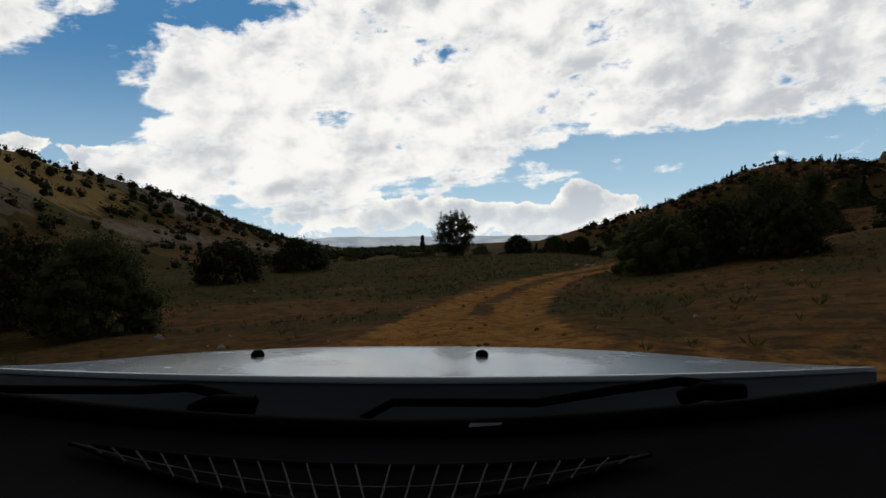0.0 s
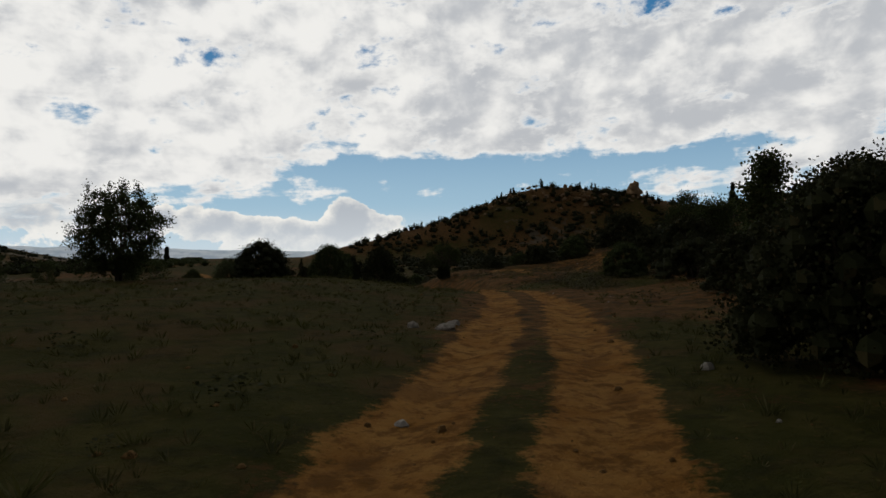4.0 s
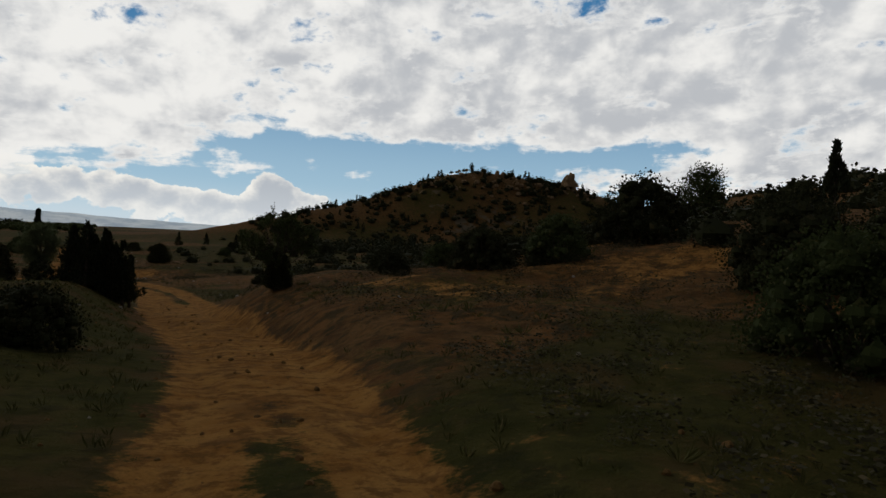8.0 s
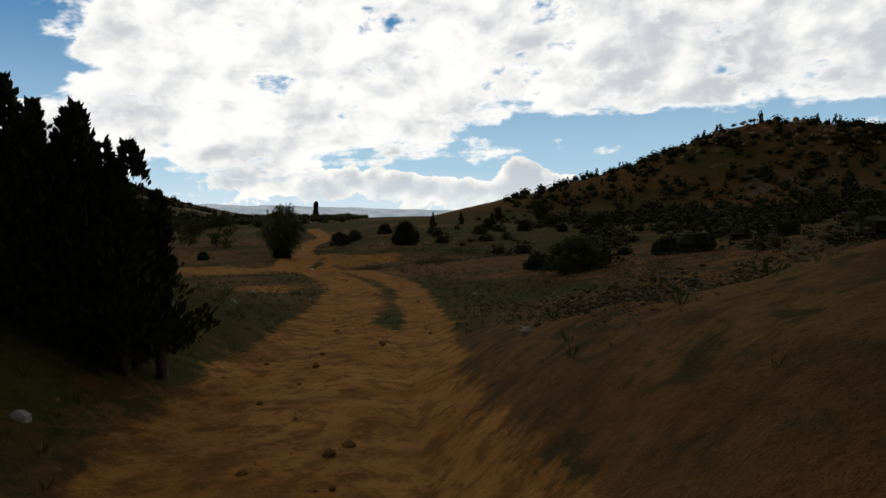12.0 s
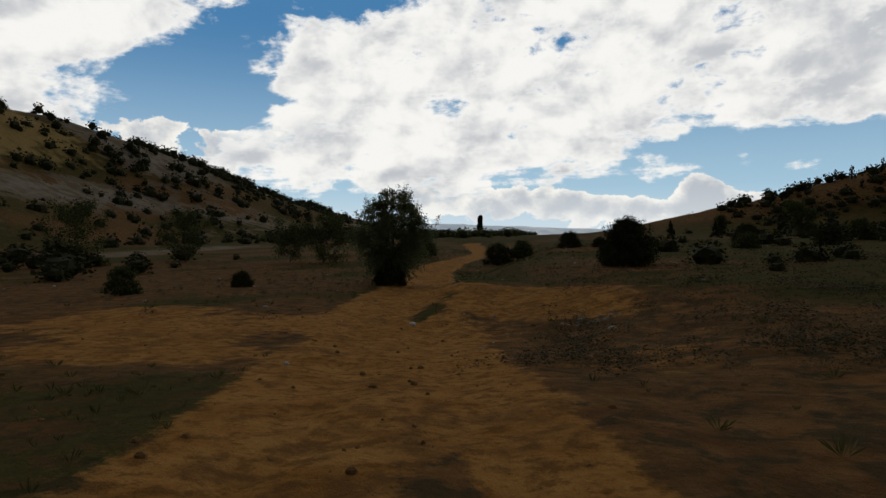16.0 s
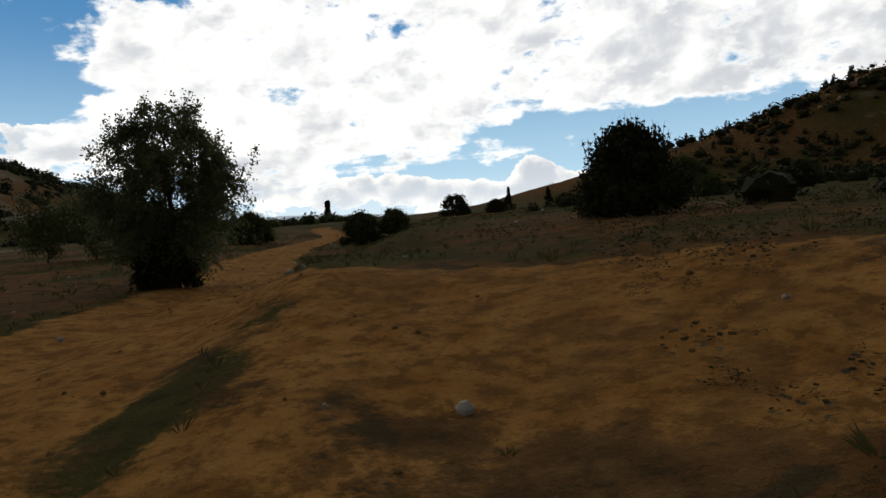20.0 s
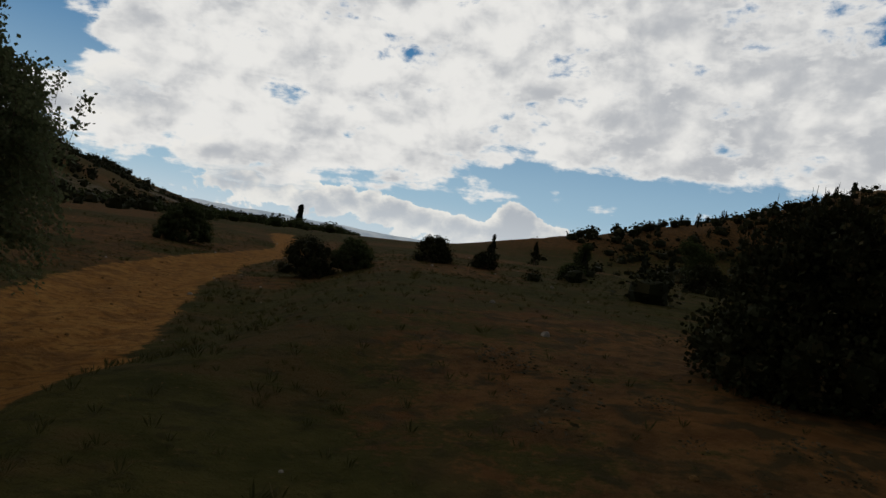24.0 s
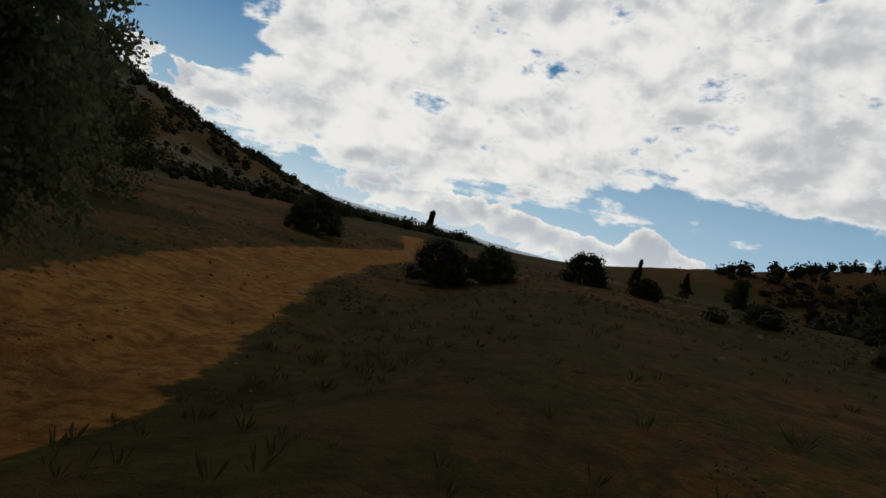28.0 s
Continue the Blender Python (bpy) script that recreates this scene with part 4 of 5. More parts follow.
# single shrubs and small trees: x, y, height, width, look
SINGLES = (
    (7.9, 23.2, 2.1, 3.2, "s"), (10.4, 24.5, 2.3, 3.2, "s"), (11.5, 21.5, 2.0, 2.6, "s"), (13.2, 25.5, 2.9, 2.8, "t"), (9.9, 27.3, 2.0, 2.4, "s"), (12.4, 29.0, 2.3, 2.8, "s"), (15.2, 31.2, 2.5, 3.0, "s"), (15.6, 34.6, 1.4, 1.6, "s"), (18.0, 35.6, 1.7, 2.2, "s"),
    (-6.6, 12.2, 1.9, 2.2, "s"), (-9.0, 11.0, 2.2, 2.4, "s"), (-9.3, 14.5, 1.9, 2.6, "s"), (-11.5, 20.0, 2.0, 3.0, "s"), (-9.5, 28.5, 1.8, 2.8, "s"), (-8.0, 36.0, 1.7, 3.0, "s"),
    (24.9, 42.2, 4.7, 1.5, "t"), (42.5, 67.3, 3.8, 3.2, "t"), (20.0, 40.8, 1.4, 2.6, "s"), (22.5, 40.0, 1.6, 2.8, "s"), (19.5, 36.6, 1.6, 2.4, "s"), (23.5, 45.0, 2.2, 2.8, "s"), (21.0, 46.2, 1.5, 2.0, "s"), (26.5, 47.5, 2.6, 2.8, "t"), (25.2, 49.6, 1.8, 2.4, "s"), (37.5, 56.4, 2.6, 1.3, "j"), (33.0, 55.0, 1.3, 2.4, "s"), (30.0, 50.0, 1.3, 2.6, "s"), (27.5, 45.5, 1.0, 2.0, "s"), (36.5, 50.0, 2.4, 4.0, "s"),
    (22.9, 57.4, 1.15, 1.75, "s"), (25.3, 57.0, 1.4, 1.75, "s"), (22.6, 63.5, 0.9, 1.3, "s"), (21.9, 61.2, 0.75, 1.0, "s"), (24.5, 62.8, 0.8, 1.3, "s"), (27.5, 60.0, 1.3, 1.8, "s"), (30.0, 58.5, 2.2, 3.2, "s"), (23.0, 58.0, 0.7, 1.1, "s"),
    (10.6, 48.5, 1.5, 1.4, "s"), (12.6, 53.0, 0.9, 1.4, "s"), (9.2, 52.0, 1.6, 1.8, "s"), (6.0, 50.0, 1.5, 2.2, "s"), (10.4, 67.6, 1.35, 1.0, "s"), (9.0, 68.8, 0.9, 1.0, "s"), (6.6, 69.0, 1.2, 1.4, "s"), (9.8, 74.0, 0.8, 0.8, "s"),
    (23.0, 81.1, 1.15, 1.9, "s"), (26.9, 82.5, 0.6, 1.1, "s"), (22.5, 84.0, 0.6, 1.1, "s"), (-2.0, 112.5, 1.2, 1.3, "s"), (1.5, 116.0, 0.7, 0.9, "s"),
    (11.6, 137.2, 1.6, 2.3, "s"), (13.3, 138.0, 1.35, 1.8, "s"), (17.0, 141.3, 1.3, 1.7, "s"), (19.3, 140.5, 0.7, 1.2, "s"), (22.8, 138.0, 0.7, 1.2, "s"),
    (-3.3, 140.0, 3.6, 4.6, "t"), (-7.5, 143.0, 3.2, 5.0, "t"), (2.5, 152.0, 2.4, 3.2, "s"), (-26.0, 140.0, 5.0, 7.0, "t"), (-20.0, 147.0, 4.2, 6.0, "t"),
    (43.0, 164.0, 4.6, 3.2, "t"), (47.0, 178.0, 3.4, 1.5, "j"), (25.5, 171.0, 2.4, 1.7, "j"), (31.0, 176.0, 2.2, 1.6, "j"), (37.0, 178.0, 2.0, 1.2, "j"), (39.5, 186.0, 3.2, 1.6, "t"),
    (27.5, 131.0, 1.0, 1.5, "s"), (33.0, 133.0, 1.3, 1.6, "s"), (30.0, 140.0, 1.4, 2.0, "s"), (38.0, 140.0, 1.6, 2.0, "s"), (36.0, 128.0, 0.9, 1.2, "s"), (42.0, 133.0, 1.8, 2.2, "s"),
)
for k, (x, y, h, w, look_) in enumerate(SINGLES):
    by = float(abs(nearest(np.array([x]), np.array([y]), TRACK_C)[0][0]))
    if look_ == "s":
        lb = "low dark green shrub on the dry slope" if h < 1.2 else "dense dark green bush in the scrub" if h < 2.1 else "tall dense dark green bush in the scrub"
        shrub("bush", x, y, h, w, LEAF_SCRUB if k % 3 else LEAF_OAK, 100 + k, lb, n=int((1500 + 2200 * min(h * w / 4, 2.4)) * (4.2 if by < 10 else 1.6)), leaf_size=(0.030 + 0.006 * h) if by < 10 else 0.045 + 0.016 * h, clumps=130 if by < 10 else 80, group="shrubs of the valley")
    elif look_ == "t":
        tree("tree", x, y, h, w, LEAF_OAK, 200 + k, "dark small oak-like tree on the scrubby slope", leaf_size=0.06 + 0.012 * h, mains=14, twigs=8, per=70, low=0.12, sigma=0.14 + 0.02 * h, group="small trees")
    else:
        juniper("juniper", x, y, h, w, 300 + k, "single dark juniper on the slope", 1, 1500, "junipers", 0.12 + 0.02 * h)

# poplar far down the valley, with low trees round it
juniper("poplar", -8.5, 315, 7.0, 1.7, 401, "slim dark poplar far down the valley", 3, 3600, leaf_size=0.6, taper=0.45)


def scatter(template, X, Y, Z, S, R, rng, squash=None):
    """Many turned and scaled copies of a template's points, in one array."""
    c, s = np.cos(R)[:, None], np.sin(R)[:, None]
    t = template[None] * S[:, None, None]
    if squash is not None:
        t = t * squash[:, None, :]
    v = np.stack([t[..., 0] * c - t[..., 1] * s + X[:, None], t[..., 0] * s + t[..., 1] * c + Y[:, None], t[..., 2] + Z[:, None]], -1)
    return v.reshape(-1, 3)


def clump_template(seed, n, leaf_size, cone=False, core=0.33):
    rng = np.random.default_rng(seed)
    f = rng.uniform(0, 1, n)
    a = rng.uniform(0, 6.28, n)
    r = 0.5 * ((1.02 - f) ** 0.7 if cone else np.sqrt(np.clip(1 - (f * 0.95) ** 2, 0, 1))) * rng.uniform(0.25, 1, n) ** 0.6 * (1 + 0.25 * np.sin(3 * a + seed))
    p = np.stack([np.cos(a) * r, np.sin(a) * r, f * 0.92 - 0.04], -1)
    d = np.stack([np.cos(a), np.sin(a), 0.6 + 0 * a], -1) + rng.normal(0, 0.5, (n, 3))
    v, _ = leaves(p, d, leaf_size, rng, 0.5)
    return np.concatenate([v, heart(seed, core * (0.55 if cone else 1), 0.75)]) if core else v


def stuff(name, X, Y, S, mat, templates, label, category, seed, squash=None, sink=0.0):
    rng = np.random.default_rng(seed)
    Z = ground(X, Y) - sink
    R = rng.uniform(0, 6.28, len(X))
    pick = rng.integers(0, len(templates), len(X))
    V = []
    for k, t in enumerate(templates):
        m = pick == k
        V.append(scatter(t, X[m], Y[m], Z[m], S[m], R[m], rng, None if squash is None else squash[m]))
    v = np.concatenate(V)
    return tagged(mesh_ob(name, v, np.arange(len(v)).reshape(-1, 4), mat), label, category, kind="stuff")


rng = np.random.default_rng(77)
ROUND = [clump_template(s, 130, 0.115) for s in range(5)]
DENSE = [clump_template(s + 40, 230, 0.085) for s in range(5)]
FAR_ROUND = [clump_template(s + 70, 38, 0.16) for s in range(6)]
CONES = [clump_template(s + 9, 90, 0.17, True) for s in range(3)]


def hill_spread(n, x0, x1, y0, y1, keep, seed):
    r = np.random.default_rng(seed)
    X, Y = r.uniform(x0, x1, n), r.uniform(y0, y1, n)
    k = r.uniform(0, 1, n) < keep(X, Y)
    return X[k], Y[k], r


# scrub of the hill on one side
X, Y, r = hill_spread(10500, 20, 210, 70, 330, lambda x, y: smooth((x - 22 - 0.12 * np.maximum(y - 120, 0)) / 34) * (0.55 + 0.9 * fbm(x / 18, y / 18, 3, 91)), 91)
S = r.uniform(0.8, 2.6, len(X)) * np.where(X < 45, 0.6, 1)
close = np.hypot(X - 14, (Y - 110) * 0.7) < 48
for pick_, temps, nm, sd in ((close, DENSE, "hillside_shrubs", 92), (~close, FAR_ROUND, "hill_scrub", 90)):
    s_ = S[pick_]
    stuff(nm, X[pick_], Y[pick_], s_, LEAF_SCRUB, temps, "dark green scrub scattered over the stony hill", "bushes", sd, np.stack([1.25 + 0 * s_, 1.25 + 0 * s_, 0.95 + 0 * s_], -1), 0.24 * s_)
X, Y, r = hill_spread(900, 24, 200, 90, 320, lambda x, y: smooth((x - 34) / 50) * (0.5 + 0.8 * fbm(x / 22, y / 22, 3, 93)), 93)
S = r.uniform(1.6, 3.4, len(X))
stuff("hill_junipers", X, Y, S, LEAF_JUNIPER, CONES, "dark junipers scattered over the stony hill", "trees", 94, np.stack([0.5 + 0 * S, 0.5 + 0 * S, 1.1 + 0 * S], -1), 0.16 * S)
X, Y, r = hill_spread(1500, 19, 70, 38, 150, lambda x, y: smooth((x - np.interp(y, TRACK[:, 1], TRACK[:, 0]) - 6) / 7) * np.interp(y, (38, 50, 90, 110, 150), (0.5, 0.8, 0.7, 0.25, 0.2)) * (0.45 + 1.1 * fbm(x / 9, y / 9, 2, 191)), 191)
S = 0.35 + 1.25 * r.uniform(0, 1, len(X)) ** 1.6
stuff("slope_shrubs", X, Y, S, LEAF_SCRUB, [clump_template(s + 60, 190, 0.09) for s in range(4)], "dark low shrubs dotted over the dry red slope", "bushes", 192, np.stack([1.3 + 0 * S, 1.3 + 0 * S, 0.85 + 0 * S], -1), 0.10 * S)
# woods and scrub of the long slope on the other side
X, Y, r = hill_spread(7000, -230, -16, 40, 560, lambda x, y: (0.35 + 1.0 * fbm(x / 26, y / 40, 3, 95)) * np.interp(y, (40, 200, 350, 560), (0.45, 0.6, 0.9, 1.0)) * smooth((-x - 12) / 26), 95)
S = r.uniform(1.4, 3.8, len(X)) * (1 + 0.3 * smooth((Y - 200) / 200))
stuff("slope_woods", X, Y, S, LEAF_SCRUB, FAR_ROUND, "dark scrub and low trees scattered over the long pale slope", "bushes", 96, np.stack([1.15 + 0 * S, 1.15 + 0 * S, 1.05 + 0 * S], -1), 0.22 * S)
X, Y, r = hill_spread(520, -60, 6, 215, 560, lambda x, y: smooth((y - 205) / 60) * (0.6 + 0.8 * fbm(x / 15, y / 15, 2, 97)), 97)
S = r.uniform(1.6, 3.4, len(X))
stuff("valley_trees", X, Y, S, LEAF_OAK, ROUND, "belt of low dark trees down the valley floor", "trees", 98, np.stack([1.3 + 0 * S, 1.3 + 0 * S, 0.9 + 0 * S], -1))
X, Y, r = hill_spread(420, -75, -14, 28, 150, lambda x, y: (0.30 + 0.9 * fbm(x / 16, y / 16, 2, 99)), 99)
S = r.uniform(0.7, 2.8, len(X))
stuff("valley_scrub", X, Y, S, LEAF_SCRUB, ROUND, "dark bushes scattered over the valley floor", "bushes", 100, np.stack([1.2 + 0 * S, 1.2 + 0 * S, 0.8 + 0 * S], -1))


# ---- grass, herbs, cushions, stones ----
def tuft(seed, n, wide, lean):
    r = np.random.default_rng(seed)
    a = r.uniform(0, 6.28, n)
    p = np.stack([np.cos(a), np.sin(a), 0 * a], -1) * r.uniform(0, 0.35, n)[:, None]
    d = np.stack([np.cos(a) * lean, np.sin(a) * lean, 1 + 0 * a], -1) + r.normal(0, 0.25, (n, 3))
    v, _ = leaves(p, d, 1.0, r, wide, 0.35)
    return v


def near_spread(n, seed, lo, hi, keep):
    """Places near the track, thinning outwards."""
    r = np.random.default_rng(seed)
    i = r.integers(0, len(TRACK_D), n)
    side = np.where(r.uniform(size=n) < 0.5, -1, 1)
    off = lo + (hi - lo) * r.uniform(0, 1, n) ** 1.6
    d = np.gradient(TRACK_D[:, :2], axis=0)
    d = unit(d)
    X = TRACK_D[i, 0] + d[i, 1] * off * side + r.normal(0, 0.4, n)
    Y = TRACK_D[i, 1] - d[i, 0] * off * side + r.normal(0, 0.4, n)
    m = (Y > -9) & (Y < 175)
    X, Y = X[m], Y[m]
    k = r.uniform(size=len(X)) < keep(X, Y)
    return X[k], Y[k], r


def grassy(x, y):
    c_ = cover(x, y)
    return np.clip(c_[:, 1] * 1.5 - 0.25, 0, 1) * np.clip(1 - 1.6 * c_[:, 0], 0, 1)


TUFTS = [tuft(s, 11, 0.06, 0.55) for s in range(4)]
X, Y, r = near_spread(54000, 111, 1.3, 24, grassy)
S = r.uniform(0.03, 0.11, len(X))
stuff("grass", X, Y, S, GRASS, TUFTS, "short dry olive-green grass tufts along the track", "grass", 112)
X, Y, r = near_spread(9000, 113, 2.2, 12, lambda x, y: np.clip(fbm(x / 4, y / 4, 2, 114) * 2.2 + 0.25, 0, 1) * np.clip(1 - 2 * cover(x, y)[:, 0], 0, 1) * np.interp(y, (0, 30, 40, 62, 80, 100), (0.25, 0.5, 1, 1, 0.5, 0.6)))
S = r.uniform(0.06, 0.17, len(X))
stuff("herbs", X, Y, S, HERB, [tuft(s, 20, 0.055, 0.8) for s in range(20, 24)], "pale green roadside herbs and thistles", "plants", 115)
X, Y, r = near_spread(5000, 116, 2.2, 26, lambda x, y: np.clip(fbm(x / 5, y / 5, 2, 117) * 2 + 0.45, 0, 1) * np.clip(1.1 - 0.85 * cover(x, y)[:, 0], 0, 1) * (np.abs(nearest(x, y, TRACK_C)[0]) > 2.3) * (np.abs(nearest(x, y, TURN_D)[0]) > 1.7))
S = 0.10 + 0.38 * r.uniform(0, 1, len(X)) ** 2
stuff("low_scrub", X, Y, S, LEAF_SCRUB, [clump_template(s + 30, 64, 0.085, core=0.0) for s in range(3)], "low dark cushion shrubs on the bare soil", "plants", 118, np.stack([1.3 + 0 * S, 1.3 + 0 * S, 0.55 + 0 * S], -1))

# tufts on the bare cut bank and on the dry slope beside the track
r = np.random.default_rng(141)
X, Y = r.uniform(12.5, 31, 9000), r.uniform(97, 119, 9000)
_, q, _ = terrace(X, Y)
k = (r.uniform(size=9000) < smooth((X - 13.4) / 2.4) * np.interp(q, (-9, -5, -1, 2.6, 3.4, 4.4, 5.0), (0.7, 0.6, 0.35, 0.20, 0.8, 0.8, 0.1)) * (0.75 + 1.6 * fbm(X / 2.2, Y / 2.2, 2, 146))) & (np.abs(nearest(X, Y, TURN_D)[0]) > 1.9)
X, Y = X[k], Y[k]
S = 0.10 + 0.34 * r.uniform(0, 1, len(X)) ** 2
SOFT = [clump_template(s + 80, 44, 0.10, core=0.0) for s in range(5)]
stuff("bank_tufts", X, Y, S, TUFT, SOFT, "low dark tufts on the bare cut bank", "plants", 142, np.stack([1.3 + 0 * S, 1.3 + 0 * S, 0.6 + 0 * S], -1))
r = np.random.default_rng(143)
X, Y = r.uniform(15.5, 36, 9000), r.uniform(42, 84, 9000)
k = (nearest(X, Y, TRACK_C)[0] > 2.0) & (r.uniform(size=9000) < 0.50 + 1.2 * fbm(X / 2.4, Y / 2.4, 2, 144))
X, Y = X[k], Y[k]
S = 0.12 + 0.36 * r.uniform(0, 1, len(X)) ** 2
stuff("slope_tufts", X, Y, S, TUFT, SOFT, "faded olive tufts dotted over the dry red slope", "plants", 145, np.stack([1.2 + 0 * S, 1.2 + 0 * S, 0.6 + 0 * S], -1))


def pebble(seed, n=6):
    """A rough stone as eight-cornered faces."""
    r = np.random.default_rng(seed)
    a = np.linspace(0, 6.28, n, endpoint=False)
    lo = np.stack([np.cos(a) * 0.5, np.sin(a) * 0.5, -0.2 + 0 * a], -1) * r.uniform(0.75, 1.2, (n, 1))
    mid = np.stack([np.cos(a + 0.3) * 0.48, np.sin(a + 0.3) * 0.48, 0.14 + 0 * a], -1) * r.uniform(0.75, 1.15, (n, 1))
    top = np.stack([np.cos(a) * 0.22, np.sin(a) * 0.22, 0.36 + r.uniform(-0.06, 0.06, n)], -1)
    j = (np.arange(n) + 1) % n
    q = [np.stack([p[0], p[0][j], p[1][j], p[1]], 1) for p in ((lo, mid), (mid, top))]
    cap = np.stack([top[[0, 1, 2, 3]], top[[0, 3, 4, 5]]], 0)
    return np.concatenate(q + [cap]).reshape(-1, 3)


PEB = [pebble(s) for s in range(6)]
X, Y, r = near_spread(9000, 121, 0.0, 12, lambda x, y: 0.35 + 0.6 * np.clip(cover(x, y)[:, 0], 0, 1) + 0 * x)
S = 0.018 + 0.085 * r.uniform(0, 1, len(X)) ** 3
stuff("pebbles", X, Y, S, CLOD, PEB, "reddish clods and pebbles on the bare soil", "stones", 122)
X, Y, r = near_spread(900, 123, 1.5, 22, lambda x, y: 0.6 + 0 * x)
S = 0.04 + 0.16 * r.uniform(0, 1, len(X)) ** 3
stuff("field_stones", X, Y, S, STONE, PEB, "pale grey stones strewn beside the track", "stones", 124)
X, Y, r = hill_spread(2600, 60, 190, 120, 300, lambda x, y: smooth((broad(x, y) - 8) / 12) * (0.5 + fbm(x / 14, y / 14, 2, 125)), 125)
S = r.uniform(0.4, 2.2, len(X)) * 0.9
stuff("hill_rocks", X, Y, S, STONE_RED, PEB, "reddish broken rock on the upper hill", "rocks", 126)


def rock(name, x, y, size, tall, seed, mat, label, category="rock", group=""):
    bm = bmesh.new()
    bmesh.ops.create_icosphere(bm, subdivisions=3, radius=0.5)
    for v in bm.verts:
        n_ = noise.fractal(v.co * 2.2 + Vector((seed, 0, 0)), 1.0, 2.0, 4)
        v.co *= 1 + 0.45 * n_
        v.co.z *= tall
        v.co.z = max(v.co.z, -0.25)
    me = bpy.data.meshes.new(name)
    bm.to_mesh(me)
    bm.free()
    me.materials.append(mat)
    ob = new(name, me)
    ob.matrix_basis = Matrix.LocRotScale((x, y, height(x, y) + 0.15 * size * tall), Euler((0, 0, seed * 1.7)), (size, size, size))
    return tagged(ob, label, category, group)


rock("rock", -4.7, 10.6, 0.16, 0.8, 1, STONE, "single pale stone beside the bushes")
rock("rock", 7.5, 32.9, 0.32, 0.6, 2, STONE, "pale stone at the edge of the track", group="stones by the bend")
rock("rock", 7.9, 33.6, 0.24, 0.6, 3, STONE, "pale stone at the edge of the track", group="stones by the bend")
rock("rock", 7.0, 33.2, 0.20, 0.7, 4, STONE, "pale stone at the edge of the track", group="stones by the bend")
rock("rock", 11.65, 105.8, 0.17, 0.6, 5, plain_mat("white_stone", (0.62, 0.58, 0.52), (0.74, 0.70, 0.64), 8.0, 0.8), "whitish stone lying on the bare red soil")
rock("rock", 20.4, 116.6, 0.5, 0.5, 8, STONE_RED, "low brown boulder beside the large bush")
rr = np.random.default_rng(5)
for k in range(26):
    rock("rubble", 16.7 + rr.normal(0, 0.5), 105.0 + rr.normal(0, 0.3), rr.uniform(0.05, 0.13), 0.7, 30 + k, STONE, "grey rubble chunk in a small heap on the soil", "rubble", "rubble heap")
rock("rock_outcrop", 152.5, 216.5, 5.2, 1.3, 7, STONE_RED, "upright reddish rock outcrop on the hill's skyline")

# the puddle that mirrors the sky
m, nt, b = base_mat("water", 0.04, 0.5)
b.inputs["Base Color"].default_value = (0.05, 0.035, 0.02, 1)
b.inputs["IOR"].default_value = 1.33
bump(nt, b, noise_tex(nt, obj_coords(nt), 7.0, 2), 0.05, 0.01)
a = np.linspace(0, 2 * math.pi, 40, endpoint=False)
rad = 1 + 0.28 * np.sin(3 * a + 1) + 0.16 * np.sin(5 * a)
px, py = -1.4 + 0.85 * rad * np.cos(a), 28.3 + 0.62 * rad * np.sin(a)
pz = float(np.percentile(ground(px, py), 55)) + 0.03
bm = bmesh.new()
bm.faces.new([bm.verts.new((x, y, pz)) for x, y in zip(px, py)])
me = bpy.data.meshes.new("puddle")
bm.to_mesh(me)
bm.free()
me.materials.append(m)
tagged(new("puddle", me), "shallow muddy puddle reflecting the bright sky", "puddle", kind="structure")

# ---- the car, standing where the drive begins ----
def gloss_mat(name, color, rough, spec=0.5, metal=0.0, coat=0.0):
    m, nt, b = base_mat(name, rough, spec)
    co = obj_coords(nt)
    n1, n2 = noise_tex(nt, co, 5.0, 5), noise_tex(nt, co, 160.0, 3)
    c = mixc(nt, mth(nt, "MULTIPLY", n1, 0.5), color, tuple(v * 0.82 for v in color))
    nt.links.new(c, b.inputs["Base Color"])
    r = mth(nt, "ADD", mth(nt, "MULTIPLY", ramp01(nt, n1, 0.4, 0.75), 0.10), rough)
    nt.links.new(r, b.inputs["Roughness"])
    b.inputs["Metallic"].default_value, b.inputs["Coat Weight"].default_value = metal, coat
    b.inputs["Coat Roughness"].default_value = 0.05
    bump(nt, b, n2, 0.05, 0.002)
    return m


PAINT = gloss_mat("silver_paint", (0.17, 0.20, 0.225), 0.22, 0.5, 0.20, 0.30)
DASH = plain_mat("dash_plastic", (0.008, 0.008, 0.009), (0.012, 0.012, 0.014), 3.0, 0.95, 0.03, 0.25, 0.002)
BLACK = plain_mat("black_plastic", (0.001, 0.001, 0.001), (0.002, 0.002, 0.002), 12.0, 0.92, 0.03, 0.2, 0.002)
COWL = plain_mat("cowl_plastic", (0.010, 0.013, 0.017), (0.015, 0.019, 0.024), 4.0, 0.92, 0.03, 0.1, 0.002)
RUBBER = plain_mat("tyre_rubber", (0.02, 0.02, 0.02), (0.035, 0.033, 0.03), 8.0, 0.9, 0.2, 0.3, 0.004)
ALLOY = gloss_mat("alloy", (0.5, 0.5, 0.52), 0.3, 0.5, 0.9)
SLAT = plain_mat("grey_slat_plastic", (0.035, 0.035, 0.038), (0.05, 0.05, 0.053), 20.0, 0.8)
TAG = plain_mat("pale_label", (0.45, 0.45, 0.47), (0.5, 0.5, 0.52), 20.0, 0.6)

FL = 784 / math.tan(cam.data.angle / 2)
_, cx0, cy0, cz0, cp0, cr0, cw0 = PATH[0]
car = new("car")
car.matrix_basis = pose(cx0, cy0, cz0, cp0, cr0, cw0)
tagged(car, "silver car with a black dashboard, standing on the dirt track", "car")


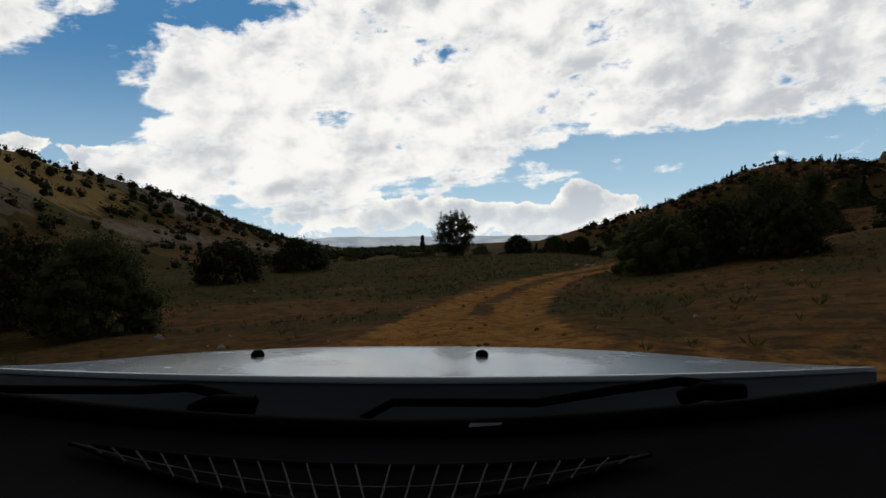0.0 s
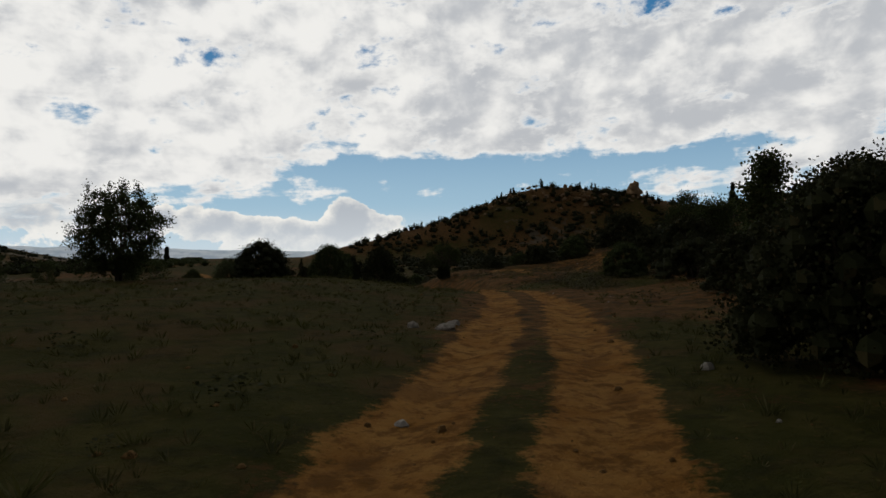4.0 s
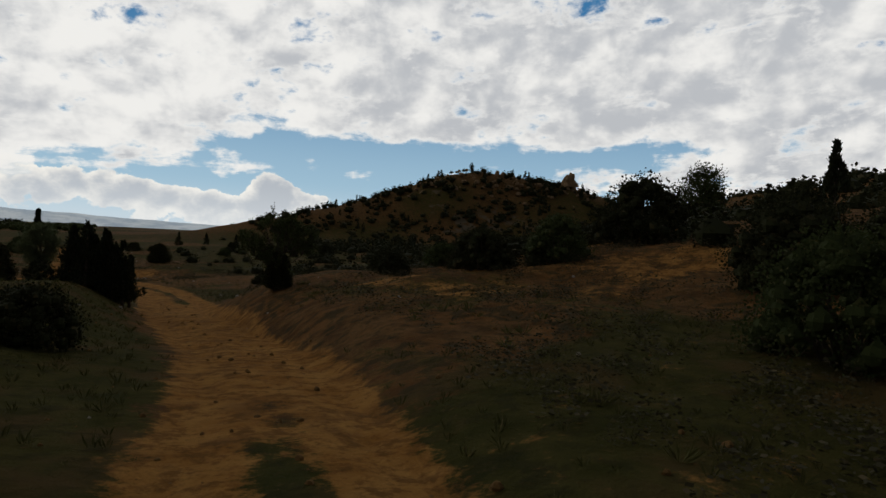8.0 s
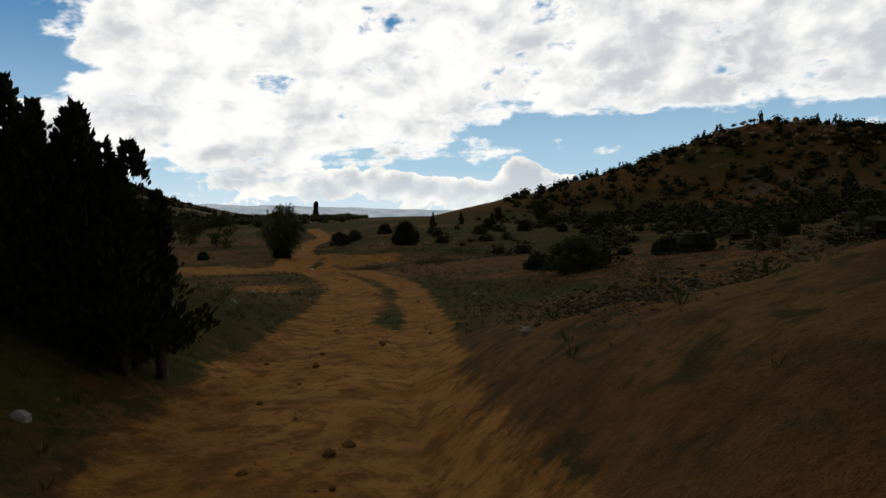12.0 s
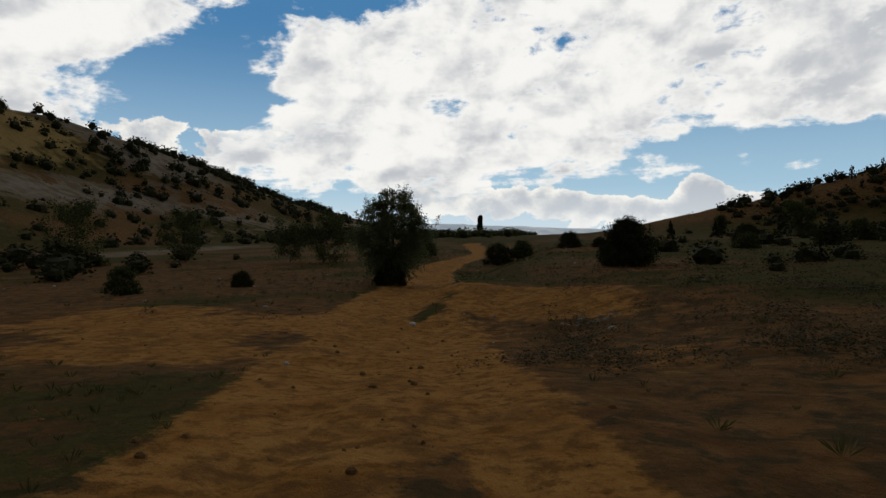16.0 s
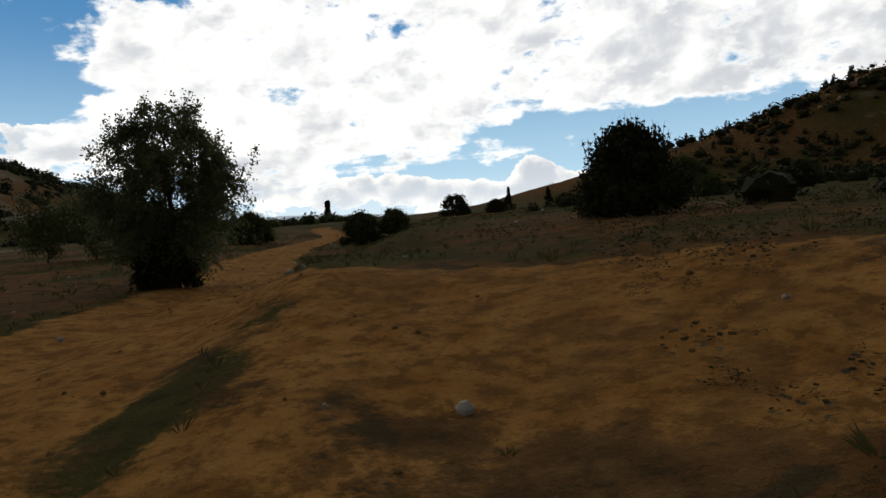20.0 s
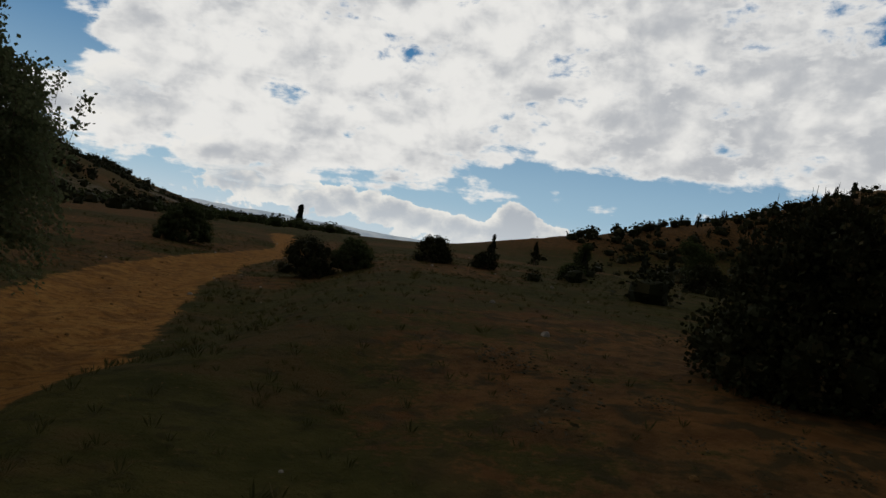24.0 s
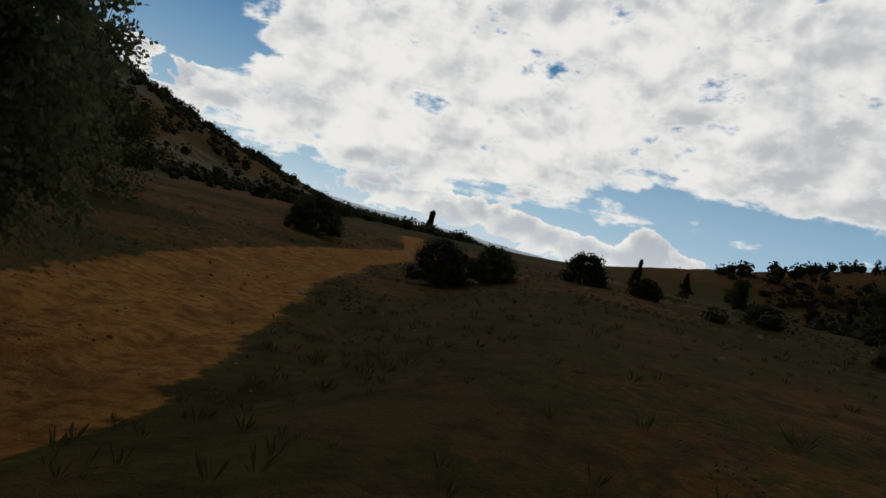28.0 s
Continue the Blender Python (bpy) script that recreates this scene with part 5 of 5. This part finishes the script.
def ray(px, py, depth):
    return np.array([depth * (px - 784) / FL, depth, -depth * (py - 441) / FL])


def sheet(name, rows, mat, parent, label="", thick=0.0):
    """A smooth skin through rows of points, with thickness."""
    rows = np.array(rows)
    n, k = rows.shape[:2]
    i = np.arange(n * k).reshape(n, k)
    f = np.stack([i[:-1, :-1], i[:-1, 1:], i[1:, 1:], i[1:, :-1]], -1).reshape(-1, 4)
    ob = mesh_ob(name, rows.reshape(-1, 3), f, mat, parent, label, True)
    if thick:
        md = ob.modifiers.new("thickness", "SOLIDIFY")
        md.thickness, md.offset = thick, -1
    return ob


def tube_part(name, pts, r0, r1, mat, parent, label=""):
    v, f = tubes([(np.array(pts), r0, r1)], 8)
    return mesh_ob(name, v, f, mat, parent, label, True)


U = np.linspace(-1, 1, 41)
rear_y = 672 - 22 * U**2
front_y = 613 + 39 * np.abs(U) ** 2.2
hood_rows = []
for s in np.linspace(0, 1, 14):
    depth = 0.86 + 0.50 * s - (0.05 + 0.12 * s) * U**2
    py = rear_y * (1 - s) + front_y * s - 7 * math.sin(math.pi * s) * (1 - 0.6 * U**2)
    px = 745 + U * (805 - 110 * s)
    hood_rows.append([ray(a, b, d) for a, b, d in zip(px, py, depth)])
nose = np.array(hood_rows[-1])
for dy, dz in ((0.10, -0.022), (0.28, -0.075), (0.46, -0.15), (0.56, -0.24)):
    hood_rows.append(nose + np.array([0, dy, dz]))
hood = sheet("hood", hood_rows, PAINT, car, "silver-grey hood mirroring the sky", 0.012)
for px in (456, 853):
    c0 = ray(px, 629, 1.15)
    bm = bmesh.new()
    bmesh.ops.create_uvsphere(bm, u_segments=14, v_segments=8, radius=0.5)
    for v in bm.verts:
        v.co = Vector(((v.co.x * 0.024 + c0[0]), v.co.y * 0.030 + c0[1], max(v.co.z, -0.1) * 0.020 + c0[2]))
    me = bpy.data.meshes.new("washer_nozzle")
    bm.to_mesh(me)
    bm.free()
    me.materials.append(BLACK)
    o = new("washer_nozzle", me)
    o.parent, o["label"] = car, "black washer nozzle"

cowl_rows = []
for s in np.linspace(0, 1, 8):
    depth = 0.86 - 0.05 * U**2 - 0.14 * s
    py = rear_y * (1 - s) + (778 - 75 * U**2) * s + 2
    cowl_rows.append([ray(745 + u * 805, y_, d) - np.array([0, 0, 0.004]) for u, y_, d in zip(U, py, depth)])
sheet("cowl", cowl_rows, COWL, car, "dark blue-grey cowl at the windscreen's foot", -0.01)
dash_rows = []
far_y = 768 - 66 * np.abs(U + 0.05) ** 1.8
for s in np.linspace(0, 1, 12):
    depth = 0.70 - 0.48 * s - 0.04 * U**2 * (1 - s)
    py = far_y * (1 - s) ** 1.3 + 1160 * (1 - (1 - s) ** 1.3)
    dash_rows.append([ray(750 + u * (860 + 60 * s), y_, d) for u, y_, d in zip(U, py, depth)])
dash = sheet("dashboard", dash_rows, DASH, car, "matt black plastic dashboard", -0.02)


tube_part("windscreen_seal", [ray(750 + u * 860, y_ - 8, 0.70 - 0.04 * u * u) for u, y_ in zip(U, far_y)], 0.011, 0.011, BLACK, car, "black seal at the windscreen's foot")


def on_dash(px, py, proud=0.012):
    """The point of the dashboard's skin on that line of sight, a little proud of it."""
    u = (px - 750) / 870
    far = 768 - 66 * abs(u + 0.05) ** 1.8
    s = 1 - min(1.0, (1160 - py) / (1160 - far)) ** (1 / 1.3)
    return ray(px, py, 0.70 - 0.48 * s - 0.04 * u * u * (1 - s) - proud)


def vent_line(f, u):
    """Across the grille: f 0 at its far edge, 1 at its near edge."""
    return 638 + u * (515 - 8 * f), 784 + 12 * f * (1 - u * u) + 10 * (u + 1) + (30 + 58 * f) * (1 - u * u)


SPAN = np.linspace(-1, 1, 40)
vent = sheet("defrost_vent", [[on_dash(*vent_line(f, u)) for u in SPAN] for f in (0, 0.5, 1)], BLACK, car, "long black defroster grille")
for k in range(23):
    u = -0.92 + 1.84 * k / 22
    tube_part("slat", [on_dash(*vent_line(f, u - 0.035 * (f - 0.5) * (1 if u > 0 else -1)), 0.018) for f in (0, 0.5, 1)], 0.0010, 0.0010, SLAT, vent)
tube_part("rail", [on_dash(*vent_line(0.55, u), 0.018) for u in SPAN], 0.0011, 0.0011, SLAT, vent)
tube_part("rim", [on_dash(*vent_line(0, u), 0.014) for u in SPAN] + [on_dash(*vent_line(1, u), 0.014) for u in SPAN[::-1]], 0.003, 0.003, DASH, vent)

for pts, hub in (([(-40, 688), (120, 690), (250, 690), (335, 685), (385, 697), (455, 715)], (400, 712)), ([(640, 742), (695, 712), (950, 713), (1090, 690), (1200, 675), (1250, 680), (1315, 690)], (1265, 690))):
    wiper = tube_part("wiper", [ray(a, b, 0.745) for a, b in pts], 0.005, 0.006, BLACK, car, "black wiper lying on the windscreen's foot")
    tube_part("wiper_hub", [ray(hub[0] - 62, hub[1] + 16, 0.735), ray(hub[0] - 20, hub[1] + 2, 0.735), ray(hub[0] + 50, hub[1] + 6, 0.735)], 0.009, 0.012, BLACK, wiper)
sheet("sticker", [[ray(832, 749, 0.69), ray(888, 748, 0.69)], [ray(828, 760, 0.69), ray(882, 759, 0.69)]], TAG, car, "small pale label")

# shell below and behind: fenders, sills, roof on pillars, wheels on the ground
low = -1.02
prof_y = (1.93, 1.85, 1.45, 0.86, 0.2, -0.8, -1.7, -2.15)
body_rows = []
for y_ in prof_y:
    wide = 0.80 - 0.10 * max(0, (y_ - 1.2)) / 0.7
    top = -0.44 if y_ > 1.6 else -0.38 if y_ > 1.0 else -0.27
    body_rows.append([(-wide + 0.05, y_, top), (-wide, y_, top - 0.06), (-wide - 0.03, y_, -0.6), (-wide, y_, low), (0, y_, low - 0.02), (wide, y_, low), (wide + 0.03, y_, -0.6), (wide, y_, top - 0.06), (wide - 0.05, y_, top)])
sheet("body", body_rows, PAINT, car, "silver lower body", 0.02)
sheet("roof", [[(-0.56 + 0.14 * k, y_, 0.40 - 0.05 * abs(k - 4) ** 2 / 16 - 0.04 * (y_ < -1.2)) for k in range(9)] for y_ in (0.02, -0.6, -1.2, -1.75)], PAINT, car, "silver roof", 0.03)
for sx in (-1, 1):
    tube_part("pillar", [(0.74 * sx, 0.80, -0.24), (0.66 * sx, 0.45, 0.10), (0.56 * sx, 0.02, 0.38)], 0.04, 0.035, PAINT, car)
    tube_part("pillar", [(0.74 * sx, -0.75, -0.26), (0.57 * sx, -0.72, 0.36)], 0.05, 0.04, BLACK, car)
    tube_part("pillar", [(0.74 * sx, -2.0, -0.26), (0.56 * sx, -1.72, 0.34)], 0.06, 0.05, PAINT, car)
    for wy in (1.12, -1.45):
        wheel = new("wheel")
        wheel.parent, wheel.location = car, (0.74 * sx, wy, -1.05)
        ring_y = [(0.30 * math.cos(t_), 0.30 * math.sin(t_)) for t_ in np.linspace(0, 2 * math.pi, 33)]
        sheet("tyre", [[(off, c_[0] * f_, c_[1] * f_) for c_ in ring_y] for off, f_ in ((-0.1, 0.66), (-0.1, 0.94), (-0.06, 1.0), (0.06, 1.0), (0.1, 0.94), (0.1, 0.66))], RUBBER, wheel)
        sheet("rim", [[(sx * off, c_[0] * f_, c_[1] * f_) for c_ in ring_y] for off, f_ in ((0.09, 0.66), (0.05, 0.6), (0.06, 0.2), (0.065, 0.02))], ALLOY, wheel)
